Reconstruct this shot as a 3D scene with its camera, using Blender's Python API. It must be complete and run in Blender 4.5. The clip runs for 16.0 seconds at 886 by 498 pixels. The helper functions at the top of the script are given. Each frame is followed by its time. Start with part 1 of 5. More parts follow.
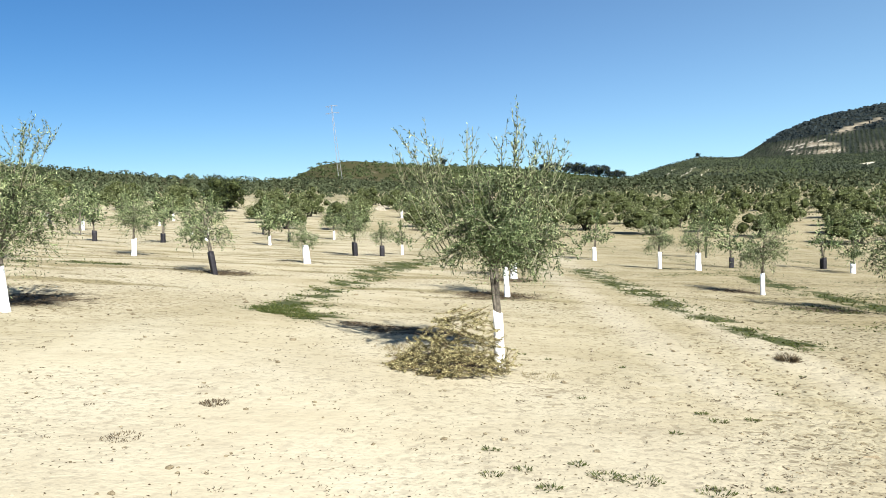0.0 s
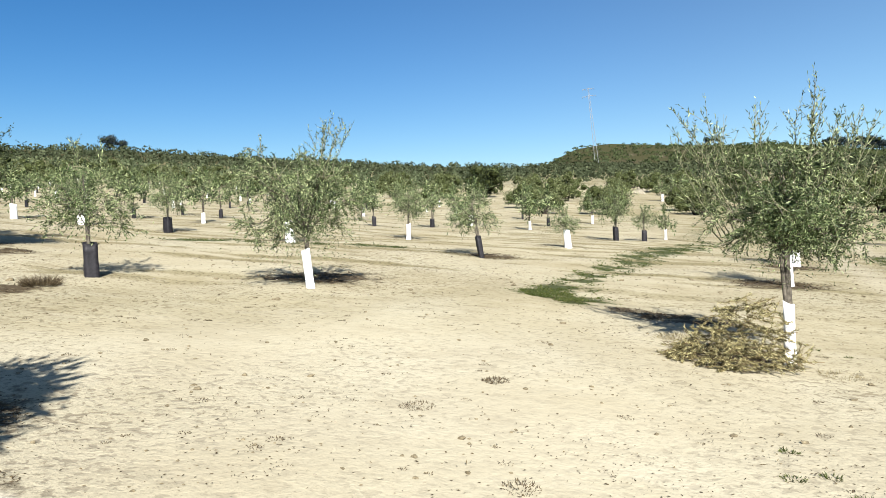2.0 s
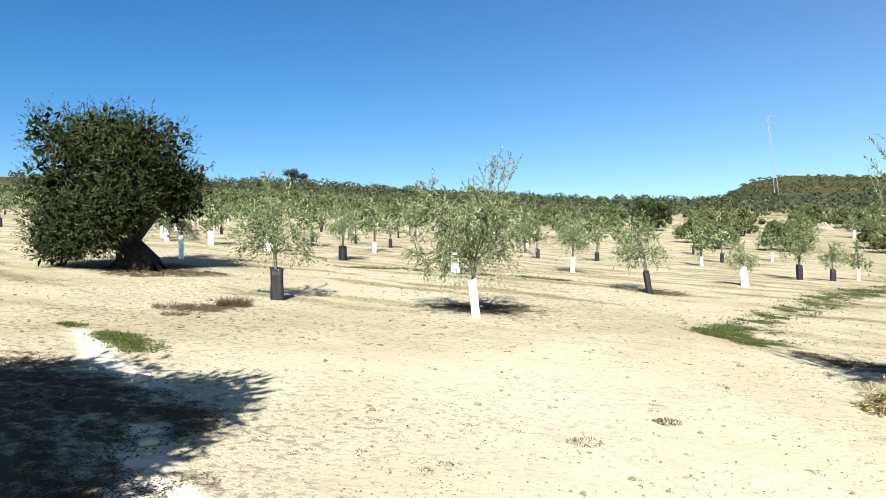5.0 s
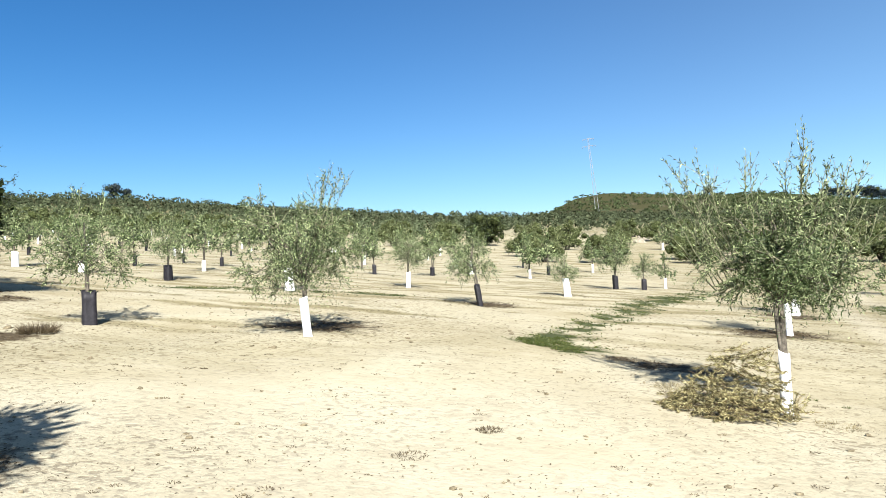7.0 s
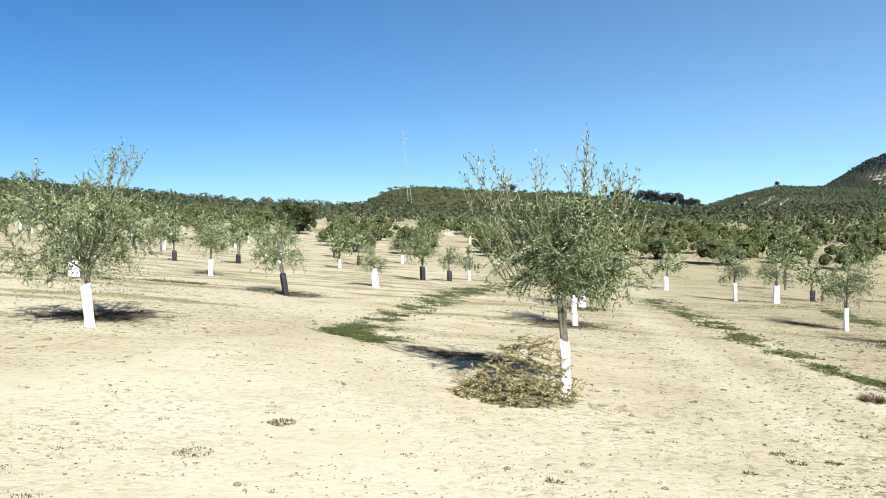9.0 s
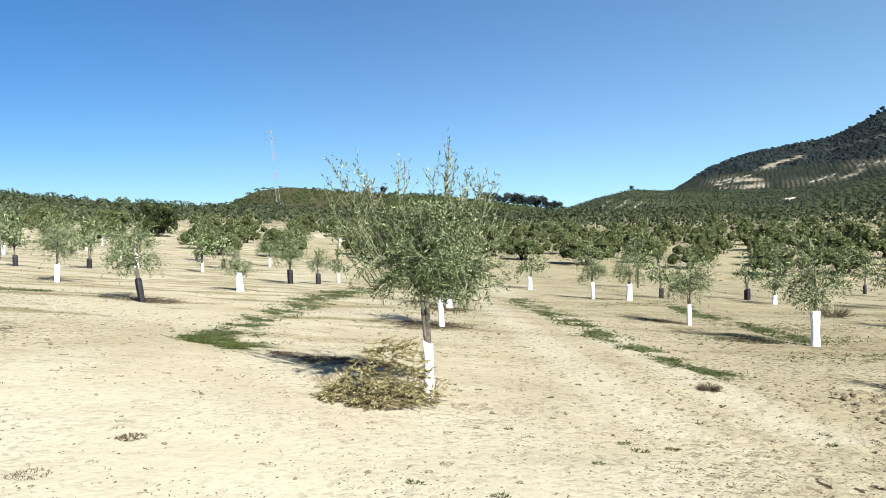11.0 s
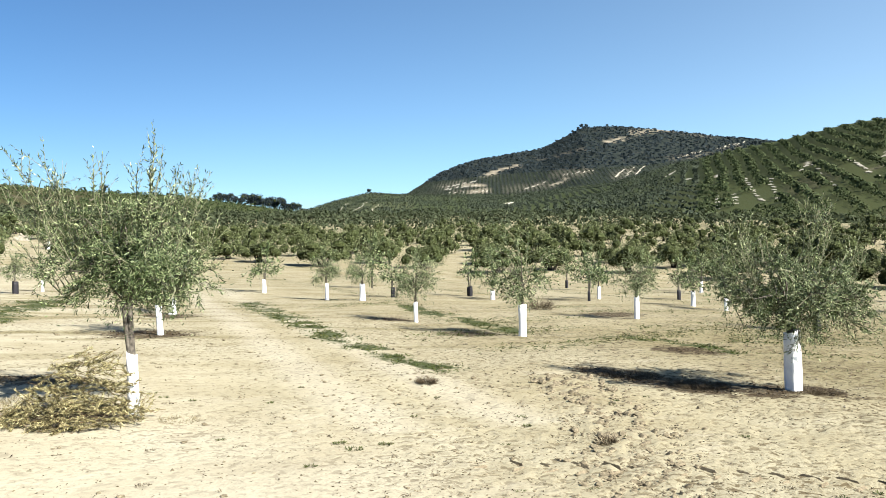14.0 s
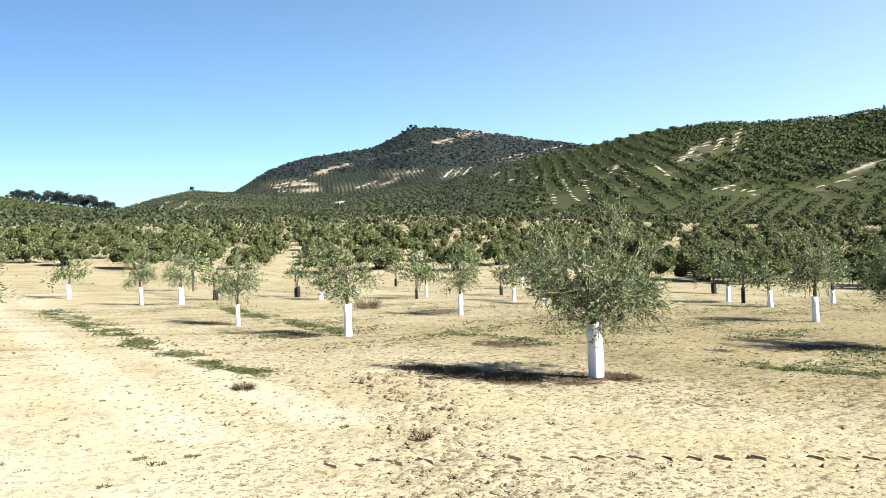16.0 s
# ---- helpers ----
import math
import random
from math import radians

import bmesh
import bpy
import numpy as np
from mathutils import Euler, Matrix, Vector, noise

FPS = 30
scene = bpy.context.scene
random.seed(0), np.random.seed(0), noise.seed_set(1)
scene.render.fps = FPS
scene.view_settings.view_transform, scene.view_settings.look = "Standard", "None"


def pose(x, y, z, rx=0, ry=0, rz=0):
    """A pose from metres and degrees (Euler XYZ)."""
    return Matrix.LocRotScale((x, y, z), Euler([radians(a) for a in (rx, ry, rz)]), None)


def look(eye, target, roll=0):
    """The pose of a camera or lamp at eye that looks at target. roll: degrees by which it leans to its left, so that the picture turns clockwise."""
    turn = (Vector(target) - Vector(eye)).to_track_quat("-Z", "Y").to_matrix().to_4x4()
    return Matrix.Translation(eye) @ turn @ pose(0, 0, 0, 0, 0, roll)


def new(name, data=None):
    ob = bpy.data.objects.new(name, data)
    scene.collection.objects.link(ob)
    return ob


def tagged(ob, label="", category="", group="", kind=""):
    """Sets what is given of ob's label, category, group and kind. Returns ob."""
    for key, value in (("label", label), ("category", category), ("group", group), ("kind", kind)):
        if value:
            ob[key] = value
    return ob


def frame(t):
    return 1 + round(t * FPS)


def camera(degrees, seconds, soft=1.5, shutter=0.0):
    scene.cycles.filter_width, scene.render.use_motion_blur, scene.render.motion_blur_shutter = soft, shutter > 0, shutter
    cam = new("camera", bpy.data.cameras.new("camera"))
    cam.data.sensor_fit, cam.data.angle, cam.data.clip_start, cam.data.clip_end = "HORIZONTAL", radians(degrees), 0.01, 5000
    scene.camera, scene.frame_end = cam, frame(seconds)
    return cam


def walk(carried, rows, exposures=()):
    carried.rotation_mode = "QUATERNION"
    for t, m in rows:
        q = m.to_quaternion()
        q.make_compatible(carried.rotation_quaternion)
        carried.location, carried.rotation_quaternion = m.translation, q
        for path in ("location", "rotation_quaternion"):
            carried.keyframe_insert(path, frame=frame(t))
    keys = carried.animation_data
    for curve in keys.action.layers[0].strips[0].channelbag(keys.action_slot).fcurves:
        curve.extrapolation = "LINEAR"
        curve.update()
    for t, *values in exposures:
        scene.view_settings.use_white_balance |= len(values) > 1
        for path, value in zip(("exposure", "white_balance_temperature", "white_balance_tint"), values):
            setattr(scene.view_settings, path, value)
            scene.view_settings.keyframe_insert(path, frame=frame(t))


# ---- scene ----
cam = camera(62.4, 16.0, 0.6)
PATH = [
    (0, (0.108, -0.043, 1.436), (0.074, 1.956, 1.362), -1.20),
    (0.5, (0.045, -0.053, 1.446), (-0.171, 1.934, 1.375), -0.38),
    (1, (-0.015, -0.057, 1.447), (-0.432, 1.897, 1.377), -0.82),
    (1.5, (-0.027, -0.068, 1.445), (-0.605, 1.845, 1.361), -1.44),
    (2, (-0.055, -0.079, 1.440), (-0.765, 1.788, 1.342), -1.75),
    (2.5, (-0.079, -0.129, 1.458), (-0.948, 1.671, 1.378), -1.81),
    (3, (-0.104, -0.147, 1.451), (-1.118, 1.575, 1.384), -1.65),
    (3.2, (-0.112, -0.151, 1.463), (-1.148, 1.559, 1.424), -1.63),
    (4.2, (-0.100, -0.160, 1.452), (-1.235, 1.486, 1.437), -1.20),
    (5.3, (-0.072, -0.163, 1.438), (-1.138, 1.529, 1.446), -0.69),
    (5.5, (-0.061, -0.135, 1.430), (-1.083, 1.585, 1.441), -1.24),
    (6, (-0.023, -0.137, 1.445), (-0.903, 1.659, 1.464), -1.69),
    (6.5, (0.003, -0.126, 1.443), (-0.799, 1.706, 1.477), -2.06),
    (7, (0.016, -0.104, 1.442), (-0.695, 1.766, 1.476), -1.64),
    (7.5, (0.040, -0.086, 1.449), (-0.553, 1.823, 1.484), -0.92),
    (8, (0.053, -0.077, 1.445), (-0.442, 1.861, 1.472), -0.38),
    (8.5, (0.089, -0.067, 1.443), (-0.284, 1.898, 1.448), -0.33),
    (9, (0.115, -0.054, 1.443), (-0.103, 1.934, 1.441), -0.18),
    (9.2, (0.143, -0.075, 1.461), (0.001, 1.920, 1.456), -0.49),
    (11.3, (0.214, -0.072, 1.456), (0.419, 1.917, 1.458), -0.88),
    (11.5, (0.246, -0.098, 1.447), (0.516, 1.884, 1.448), -1.26),
    (12, (0.277, -0.094, 1.455), (0.684, 1.864, 1.460), -1.52),
    (12.5, (0.306, -0.090, 1.448), (0.803, 1.848, 1.453), -1.08),
    (13, (0.328, -0.063, 1.447), (0.913, 1.849, 1.439), -1.33),
    (13.5, (0.374, -0.041, 1.443), (1.060, 1.837, 1.437), -0.66),
    (14, (0.419, -0.037, 1.444), (1.232, 1.791, 1.440), -1.06),
    (14.5, (0.447, -0.034, 1.449), (1.364, 1.743, 1.448), -1.66),
    (15, (0.493, -0.045, 1.447), (1.512, 1.676, 1.442), -2.14),
    (15.5, (0.521, -0.092, 1.450), (1.649, 1.559, 1.425), -2.40),
    (16, (0.566, -0.080, 1.445), (1.772, 1.515, 1.428), -1.59),
]
walk(cam, [(t, look(eye, target, roll)) for t, eye, target, roll in PATH],
     [(0, 1.75, 6280, 9), (0.6, 1.67, 6280, 9), (1.5, 1.67, 6280, 9), (3.2, 1.72, 6330, 9), (5.3, 1.92, 6250, 9), (9, 1.82, 6130, 9), (12.8, 1.77, 6110, 9), (14, 1.92, 6260, 9), (15.5, 2.00, 6360, 9), (16, 2.17, 6500, 10)])

# ---- light: clear sky, sun behind the viewer to the right ----
SUN_ELEV, SUN_FROM = 36.0, (0.485, -0.875)
world = bpy.data.worlds.new("sky")
scene.world = world
world.use_nodes = True
wn = world.node_tree
sky = wn.nodes.new("ShaderNodeTexSky")
sky.sky_type, sky.sun_disc = "NISHITA", False
sky.sun_elevation = radians(SUN_ELEV)
sky.sun_rotation = math.atan2(SUN_FROM[0], SUN_FROM[1])
sky.altitude, sky.air_density, sky.dust_density, sky.ozone_density = 900, 1.0, 0.25, 3.5
wn.nodes["Background"].inputs["Strength"].default_value = 0.06
# clear air: deeper blue, and a soft brightening of the whole sky towards the sun's side
tint = wn.nodes.new("ShaderNodeHueSaturation")
wn.links.new(sky.outputs[0], tint.inputs["Color"])
coord = wn.nodes.new("ShaderNodeTexCoord")
dot = wn.nodes.new("ShaderNodeVectorMath")
dot.operation = "DOT_PRODUCT"
dot.inputs[1].default_value = (0.93, -0.37, 0.0)
wn.links.new(coord.outputs["Generated"], dot.inputs[0])
half = wn.nodes.new("ShaderNodeMapRange")
half.inputs["From Min"].default_value = -1.0
wn.links.new(dot.outputs["Value"], half.inputs["Value"])
gain = wn.nodes.new("ShaderNodeValToRGB")
stops = ((0.1, (0.47, 0.51, 0.54)), (0.315, (0.53, 0.58, 0.60)), (0.57, (0.61, 0.735, 0.76)), (0.75, (0.715, 0.84, 0.86)), (1.0, (0.82, 0.92, 0.93)))
while len(gain.color_ramp.elements) < len(stops):
    gain.color_ramp.elements.new(0.5)
for e, (at, rgb) in zip(gain.color_ramp.elements, stops):
    e.position, e.color = at, (*rgb, 1)
wn.links.new(half.outputs[0], gain.inputs[0])
scaled = wn.nodes.new("ShaderNodeVectorMath")
scaled.operation = "MULTIPLY"
wn.links.new(tint.outputs[0], scaled.inputs[0])
wn.links.new(gain.outputs[0], scaled.inputs[1])
fade = wn.nodes.new("ShaderNodeMapRange")
for key, v in zip(("From Min", "From Max", "To Min", "To Max"), (-1.0, 1.0, 1.3, 0.62)):
    fade.inputs[key].default_value = v
wn.links.new(dot.outputs["Value"], fade.inputs["Value"])
wn.links.new(fade.outputs[0], tint.inputs["Saturation"])
wn.links.new(scaled.outputs[0], wn.nodes["Background"].inputs["Color"])
sun_data = bpy.data.lights.new("sun", "SUN")
sun_data.energy, sun_data.angle, sun_data.color = 5.0, radians(0.53), (1.0, 0.94, 0.84)
sun = new("sun", sun_data)
ce = math.cos(radians(SUN_ELEV))
sun.matrix_world = look((SUN_FROM[0] * ce * 50, SUN_FROM[1] * ce * 50, math.sin(radians(SUN_ELEV)) * 50), (0, 0, 0))


# ---- materials ----
def material(name, rough=0.8, spec=0.3):
    m = bpy.data.materials.new(name)
    m.use_nodes = True
    nt = m.node_tree
    b = nt.nodes["Principled BSDF"]
    b.inputs["Roughness"].default_value = rough
    b.inputs["Specular IOR Level"].default_value = spec
    return m, nt, b


def node(nt, kind, **values):
    n = nt.nodes.new(kind)
    for key, v in values.items():
        n.inputs[key.replace("_", " ")].default_value = v
    return n


def noise_tex(nt, scale, detail=4.0, rough=0.55, vec=None):
    n = node(nt, "ShaderNodeTexNoise", Scale=scale, Detail=detail, Roughness=rough)
    if vec is not None:
        nt.links.new(vec, n.inputs["Vector"])
    return n.outputs["Fac"]


def ramp(nt, fac, stops):
    r = nt.nodes.new("ShaderNodeValToRGB")
    while len(r.color_ramp.elements) < len(stops):
        r.color_ramp.elements.new(0.5)
    for e, (p, c) in zip(r.color_ramp.elements, stops):
        e.position, e.color = p, (*c, 1) if len(c) == 3 else (c[0], c[0], c[0], 1)
    nt.links.new(fac, r.inputs[0])
    return r.outputs[0]


def mix(nt, fac, a, b, blend="MIX"):
    m = nt.nodes.new("ShaderNodeMix")
    m.data_type, m.blend_type = "RGBA", blend
    for sock, v in ((m.inputs[0], fac), (m.inputs[6], a), (m.inputs[7], b)):
        if isinstance(v, (int, float)):
            sock.default_value = v
        elif isinstance(v, tuple):
            sock.default_value = (*v, 1)
        else:
            nt.links.new(v, sock)
    return m.outputs[2]


def mathn(nt, op, a, b=None, clamp=False):
    m = nt.nodes.new("ShaderNodeMath")
    m.operation, m.use_clamp = op, clamp
    for sock, v in zip(m.inputs, (a, b)):
        if v is None:
            continue
        if isinstance(v, (int, float)):
            sock.default_value = v
        else:
            nt.links.new(v, sock)
    return m.outputs[0]


def bump(nt, b, fac, strength, distance):
    n = node(nt, "ShaderNodeBump", Strength=strength, Distance=distance)
    nt.links.new(fac, n.inputs["Height"])
    nt.links.new(n.outputs[0], b.inputs["Normal"])


def position(nt):
    return nt.nodes.new("ShaderNodeNewGeometry").outputs["Position"]


def leaf_material(name, dark, mid, pale, translucent=0.25, rough=0.55, spec=0.2, middle=0.55):
    m, nt, b = material(name, rough, spec)
    geo = nt.nodes.new("ShaderNodeNewGeometry")
    col = ramp(nt, geo.outputs["Random Per Island"], [(0.0, dark), (middle, mid), (1.0, pale)])
    big = noise_tex(nt, 1.3, 2, vec=geo.outputs["Position"])
    col = mix(nt, ramp(nt, big, [(0.35, (0.0,)), (0.7, (0.55,))]), col, mid)
    nt.links.new(col, b.inputs["Base Color"])
    tr = nt.nodes.new("ShaderNodeBsdfTranslucent")
    nt.links.new(col, tr.inputs["Color"])
    ms = node(nt, "ShaderNodeMixShader", Fac=translucent)
    nt.links.new(b.outputs[0], ms.inputs[1])
    nt.links.new(tr.outputs[0], ms.inputs[2])
    nt.links.new(ms.outputs[0], nt.nodes["Material Output"].inputs["Surface"])
    return m


def simple(name, c1, c2, scale, rough=0.85, spec=0.2, relief=0.0, detail=5.0):
    m, nt, b = material(name, rough, spec)
    pos = nt.nodes.new("ShaderNodeTexCoord").outputs["Object"]
    f = noise_tex(nt, scale, detail, 0.6, pos)
    nt.links.new(ramp(nt, f, [(0.3, c1), (0.7, c2)]), b.inputs["Base Color"])
    if relief:
        bump(nt, b, f, 0.8, relief)
    return m


LEAF = leaf_material("olive_leaf", (0.004, 0.008, 0.003), (0.049, 0.075, 0.024), (0.42, 0.47, 0.25), 0.2, 0.5, 0.22, 0.56)
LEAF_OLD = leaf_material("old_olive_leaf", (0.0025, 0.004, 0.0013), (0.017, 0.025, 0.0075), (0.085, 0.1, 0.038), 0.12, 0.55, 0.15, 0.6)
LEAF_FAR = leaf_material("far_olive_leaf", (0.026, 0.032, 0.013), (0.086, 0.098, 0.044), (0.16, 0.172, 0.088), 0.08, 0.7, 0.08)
LEAF_YOUNG_FAR = leaf_material("young_far_leaf", (0.016, 0.023, 0.01), (0.047, 0.06, 0.028), (0.115, 0.132, 0.078), 0.2, 0.7, 0.1)
LEAF_SLOPE = leaf_material("slope_olive_leaf", (0.012, 0.019, 0.008), (0.032, 0.043, 0.018), (0.07, 0.083, 0.039), 0.08, 0.8, 0.05)
LEAF_HILL = leaf_material("hillside_leaf", (0.016, 0.021, 0.011), (0.034, 0.042, 0.022), (0.066, 0.076, 0.043), 0.1, 0.8, 0.05)
# far leaves: blue-grey distance haze mixed into both colours
LEAF_FOOT_HAZED = leaf_material("hazed_foot_leaf", (0.016, 0.022, 0.015), (0.03, 0.038, 0.026), (0.056, 0.066, 0.044), 0.05, 0.8, 0.05)
SCRUB_HAZED = leaf_material("hazed_scrub_leaf", (0.012, 0.017, 0.02), (0.02, 0.028, 0.032), (0.032, 0.041, 0.042), 0.05, 0.8, 0.05)
GRASS = leaf_material("grass_blade", (0.0137, 0.022, 0.0038), (0.0426, 0.057, 0.0114), (0.1064, 0.1064, 0.0342), 0.2)
STRAW = leaf_material("dry_straw", (0.076, 0.0608, 0.0319), (0.2052, 0.1733, 0.0988), (0.3648, 0.3268, 0.2204), 0.2)
DRY_LEAF = leaf_material("dry_olive_leaf", (0.028, 0.02, 0.008), (0.18, 0.155, 0.068), (0.42, 0.385, 0.215), 0.12)
LITTER = leaf_material("dry_litter", (0.0182, 0.0118, 0.0065), (0.05, 0.036, 0.0195), (0.125, 0.098, 0.056), 0.0)
# crown insides: darker than the leaves, with the inner shade put into the colour
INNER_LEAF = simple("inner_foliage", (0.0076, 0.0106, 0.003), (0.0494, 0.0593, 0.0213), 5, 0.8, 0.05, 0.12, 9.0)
INNER_SHADE = simple("shaded_inner_foliage", (0.003, 0.0046, 0.0015), (0.0182, 0.0258, 0.0076), 7, 0.8, 0.05, 0.08, 8.0)
BARK = simple("olive_bark", (0.032, 0.027, 0.021), (0.13, 0.114, 0.092), 22, relief=0.01)
# old bark, darkened to carry the crown's shade on the trunk
BARK_SHADED = simple("shaded_old_bark", (0.008, 0.0065, 0.005), (0.034, 0.028, 0.022), 14, relief=0.02)
TWIG = simple("green_twig", (0.0912, 0.0912, 0.057), (0.1976, 0.19, 0.1216), 30)
WHITE_PLASTIC = simple("white_guard_plastic", (0.72, 0.73, 0.76), (0.86, 0.86, 0.86), 9, 0.45, 0.4, 0.004)
DARK_PLASTIC = simple("dark_guard_plastic", (0.006, 0.0055, 0.0075), (0.017, 0.016, 0.02), 14, 0.6, 0.2, 0.004)
STONE = simple("pale_stone", (0.1414, 0.1193, 0.0882), (0.2736, 0.2424, 0.1854), 30, relief=0.004)
CLOD = simple("earth_clod", (0.055, 0.043, 0.026), (0.19, 0.16, 0.105), 40, relief=0.004)
# tread ridges: the shadows of the lug prints painted as darker soil
TREAD_SHADE = simple("tread_shade_soil", (0.07, 0.055, 0.035), (0.18, 0.148, 0.097), 40, relief=0.004)
TWIG_DRY = simple("dry_twig", (0.0705, 0.0441, 0.022), (0.1497, 0.1056, 0.0529), 30)
STEEL = simple("galvanised_steel", (0.1, 0.105, 0.115), (0.17, 0.178, 0.19), 3, 0.5, 0.3)
CHALK = simple("pale_dry_strip_soil", (0.2, 0.184, 0.145), (0.34, 0.315, 0.255), 3, relief=0.05)
PALE_EARTH = simple("pale_cut_earth", (0.15, 0.133, 0.1), (0.27, 0.247, 0.195), 3, relief=0.05)


def ground_material():
    m, nt, b = material("dry_soil", 0.95, 0.1)
    pos = position(nt)
    cover = nt.nodes.new("ShaderNodeVertexColor")
    cover.layer_name = "cover"
    sep = nt.nodes.new("ShaderNodeSeparateColor")
    nt.links.new(cover.outputs["Color"], sep.inputs[0])
    mapping = nt.nodes.new("ShaderNodeMapping")
    mapping.inputs["Scale"].default_value = (0.85, 0.95, 1.0)
    nt.links.new(pos, mapping.inputs["Vector"])
    streak = noise_tex(nt, 7.0, 6, 0.65, mapping.outputs[0])
    large = noise_tex(nt, 0.45, 4, 0.6, pos)
    fine = noise_tex(nt, 38.0, 5, 0.7, pos)
    col = ramp(nt, large, [(0.3, (0.232, 0.202, 0.13)), (0.5, (0.283, 0.254, 0.176)), (0.72, (0.318, 0.294, 0.216))])
    rough_patch = ramp(nt, noise_tex(nt, 0.22, 3, 0.5, pos), [(0.42, (0.25,)), (0.62, (1.0,))])
    col = mix(nt, mathn(nt, "MULTIPLY", rough_patch, ramp(nt, streak, [(0.52, (0.0,)), (0.66, (0.35,))])), col, (0.146, 0.1168, 0.0657))
    col = mix(nt, mathn(nt, "MULTIPLY", rough_patch, ramp(nt, fine, [(0.53, (0.0,)), (0.66, (0.85,))])), col, (0.0876, 0.0657, 0.0365))
    col = mix(nt, mathn(nt, "MULTIPLY", cover.outputs["Alpha"], mathn(nt, "ADD", mathn(nt, "MULTIPLY", large, 0.6), 0.5), True), col, mix(nt, streak, (0.18, 0.151, 0.073), (0.108, 0.092, 0.041)))
    crumb = noise_tex(nt, 15.0, 3, 0.55, mapping.outputs[0])
    col = mix(nt, mathn(nt, "MULTIPLY", mathn(nt, "ADD", mathn(nt, "MULTIPLY", rough_patch, 0.7), mathn(nt, "MULTIPLY", cover.outputs["Alpha"], 1.1), True), ramp(nt, crumb, [(0.55, (0.0,)), (0.61, (0.9,))])), col, (0.08, 0.06, 0.032))
    drag = nt.nodes.new("ShaderNodeMapping")
    drag.inputs["Scale"].default_value = (0.34, 1.0, 1.0)
    nt.links.new(pos, drag.inputs["Vector"])
    comb = noise_tex(nt, 2.2, 7, 0.68, drag.outputs[0])
    col = mix(nt, ramp(nt, comb, [(0.55, (0.0,)), (0.68, (0.35,))]), col, (0.1205, 0.0949, 0.0511))
    col = mix(nt, ramp(nt, comb, [(0.3, (0.35,)), (0.44, (0.0,))]), col, (0.3431, 0.3139, 0.2409))
    breakup = noise_tex(nt, 6.0, 8, 0.75, mapping.outputs[0])

    def masked(value):
        return mathn(nt, "MULTIPLY", mathn(nt, "SUBTRACT", mathn(nt, "ADD", mathn(nt, "MULTIPLY", value, 0.8), mathn(nt, "MULTIPLY", breakup, 2.2)), 1.42), 2.6, True)

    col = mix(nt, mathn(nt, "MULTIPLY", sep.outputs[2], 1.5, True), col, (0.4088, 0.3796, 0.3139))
    # dark litter, and the tree shadows deepened in the soil colour with it
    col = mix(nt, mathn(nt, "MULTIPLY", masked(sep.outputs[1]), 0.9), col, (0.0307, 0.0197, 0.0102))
    col = mix(nt, mathn(nt, "MULTIPLY", masked(sep.outputs[0]), 0.92), col, (0.027, 0.037, 0.0095))
    nt.links.new(col, b.inputs["Base Color"])
    h = mathn(nt, "ADD", mathn(nt, "MULTIPLY", crumb, -0.5), mathn(nt, "MULTIPLY", mathn(nt, "ADD", mathn(nt, "MULTIPLY", streak, 0.22), mathn(nt, "MULTIPLY", fine, 0.3)), mathn(nt, "ADD", rough_patch, 0.3)))
    h = mathn(nt, "MULTIPLY", h, mathn(nt, "ADD", mathn(nt, "MULTIPLY", cover.outputs["Alpha"], 1.2), 0.4))
    bump(nt, b, h, 0.9, 0.05)
    return m


SOIL = ground_material()


def scrub_material():
    m, nt, b = material("hill_scrub_ground", 0.95, 0.05)
    pos = position(nt)
    a = noise_tex(nt, 0.05, 8, 0.7, pos)
    s = noise_tex(nt, 0.012, 6, 0.6, pos)
    # mountain ground, greyed in its colour for the haze of distance
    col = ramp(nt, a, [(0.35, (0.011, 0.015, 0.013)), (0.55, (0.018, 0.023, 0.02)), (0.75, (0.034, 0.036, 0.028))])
    col = mix(nt, ramp(nt, s, [(0.62, (0.0,)), (0.7, (0.5,))]), col, (0.078, 0.0686, 0.0468))
    cover = nt.nodes.new("ShaderNodeVertexColor")
    cover.layer_name = "cover"
    sep = nt.nodes.new("ShaderNodeSeparateColor")
    nt.links.new(cover.outputs["Color"], sep.inputs[0])
    col = mix(nt, mathn(nt, "MULTIPLY", sep.outputs[2], mathn(nt, "ADD", a, 0.45), True), col, (0.2808, 0.2418, 0.1794))
    nt.links.new(col, b.inputs["Base Color"])
    bump(nt, b, a, 1.0, 4.0)
    return m


HILL = scrub_material()

# ---- terrain ----
EYE_Z = 1.45
# azimuth (degrees to the left of ahead): elevation of the crest, and the crest's distance
GROVE_RIDGE = [(-85, 0.3, 150), (-66, 0.4, 160), (-50, 1.4, 180), (-38, 2.2, 210), (-20, 2.6, 240), (-8, 2.8, 260), (3, 3.0, 260),
               (9, 3.2, 260), (14, 3.3, 270), (21, 3.5, 280), (34, 4.4, 280), (45, 5.2, 270), (62, 5.1, 270), (85, 4.8, 270)]
MAST_RIDGE = [(-20, 1.5, 602), (-14, 2.8, 602), (-11, 3.2, 602), (-4, 4.3, 602), (3.7, 4.6, 602), (8, 4.85, 602), (10.4, 4.5, 602), (12.5, 3.5, 602), (17, 2.0, 602)]
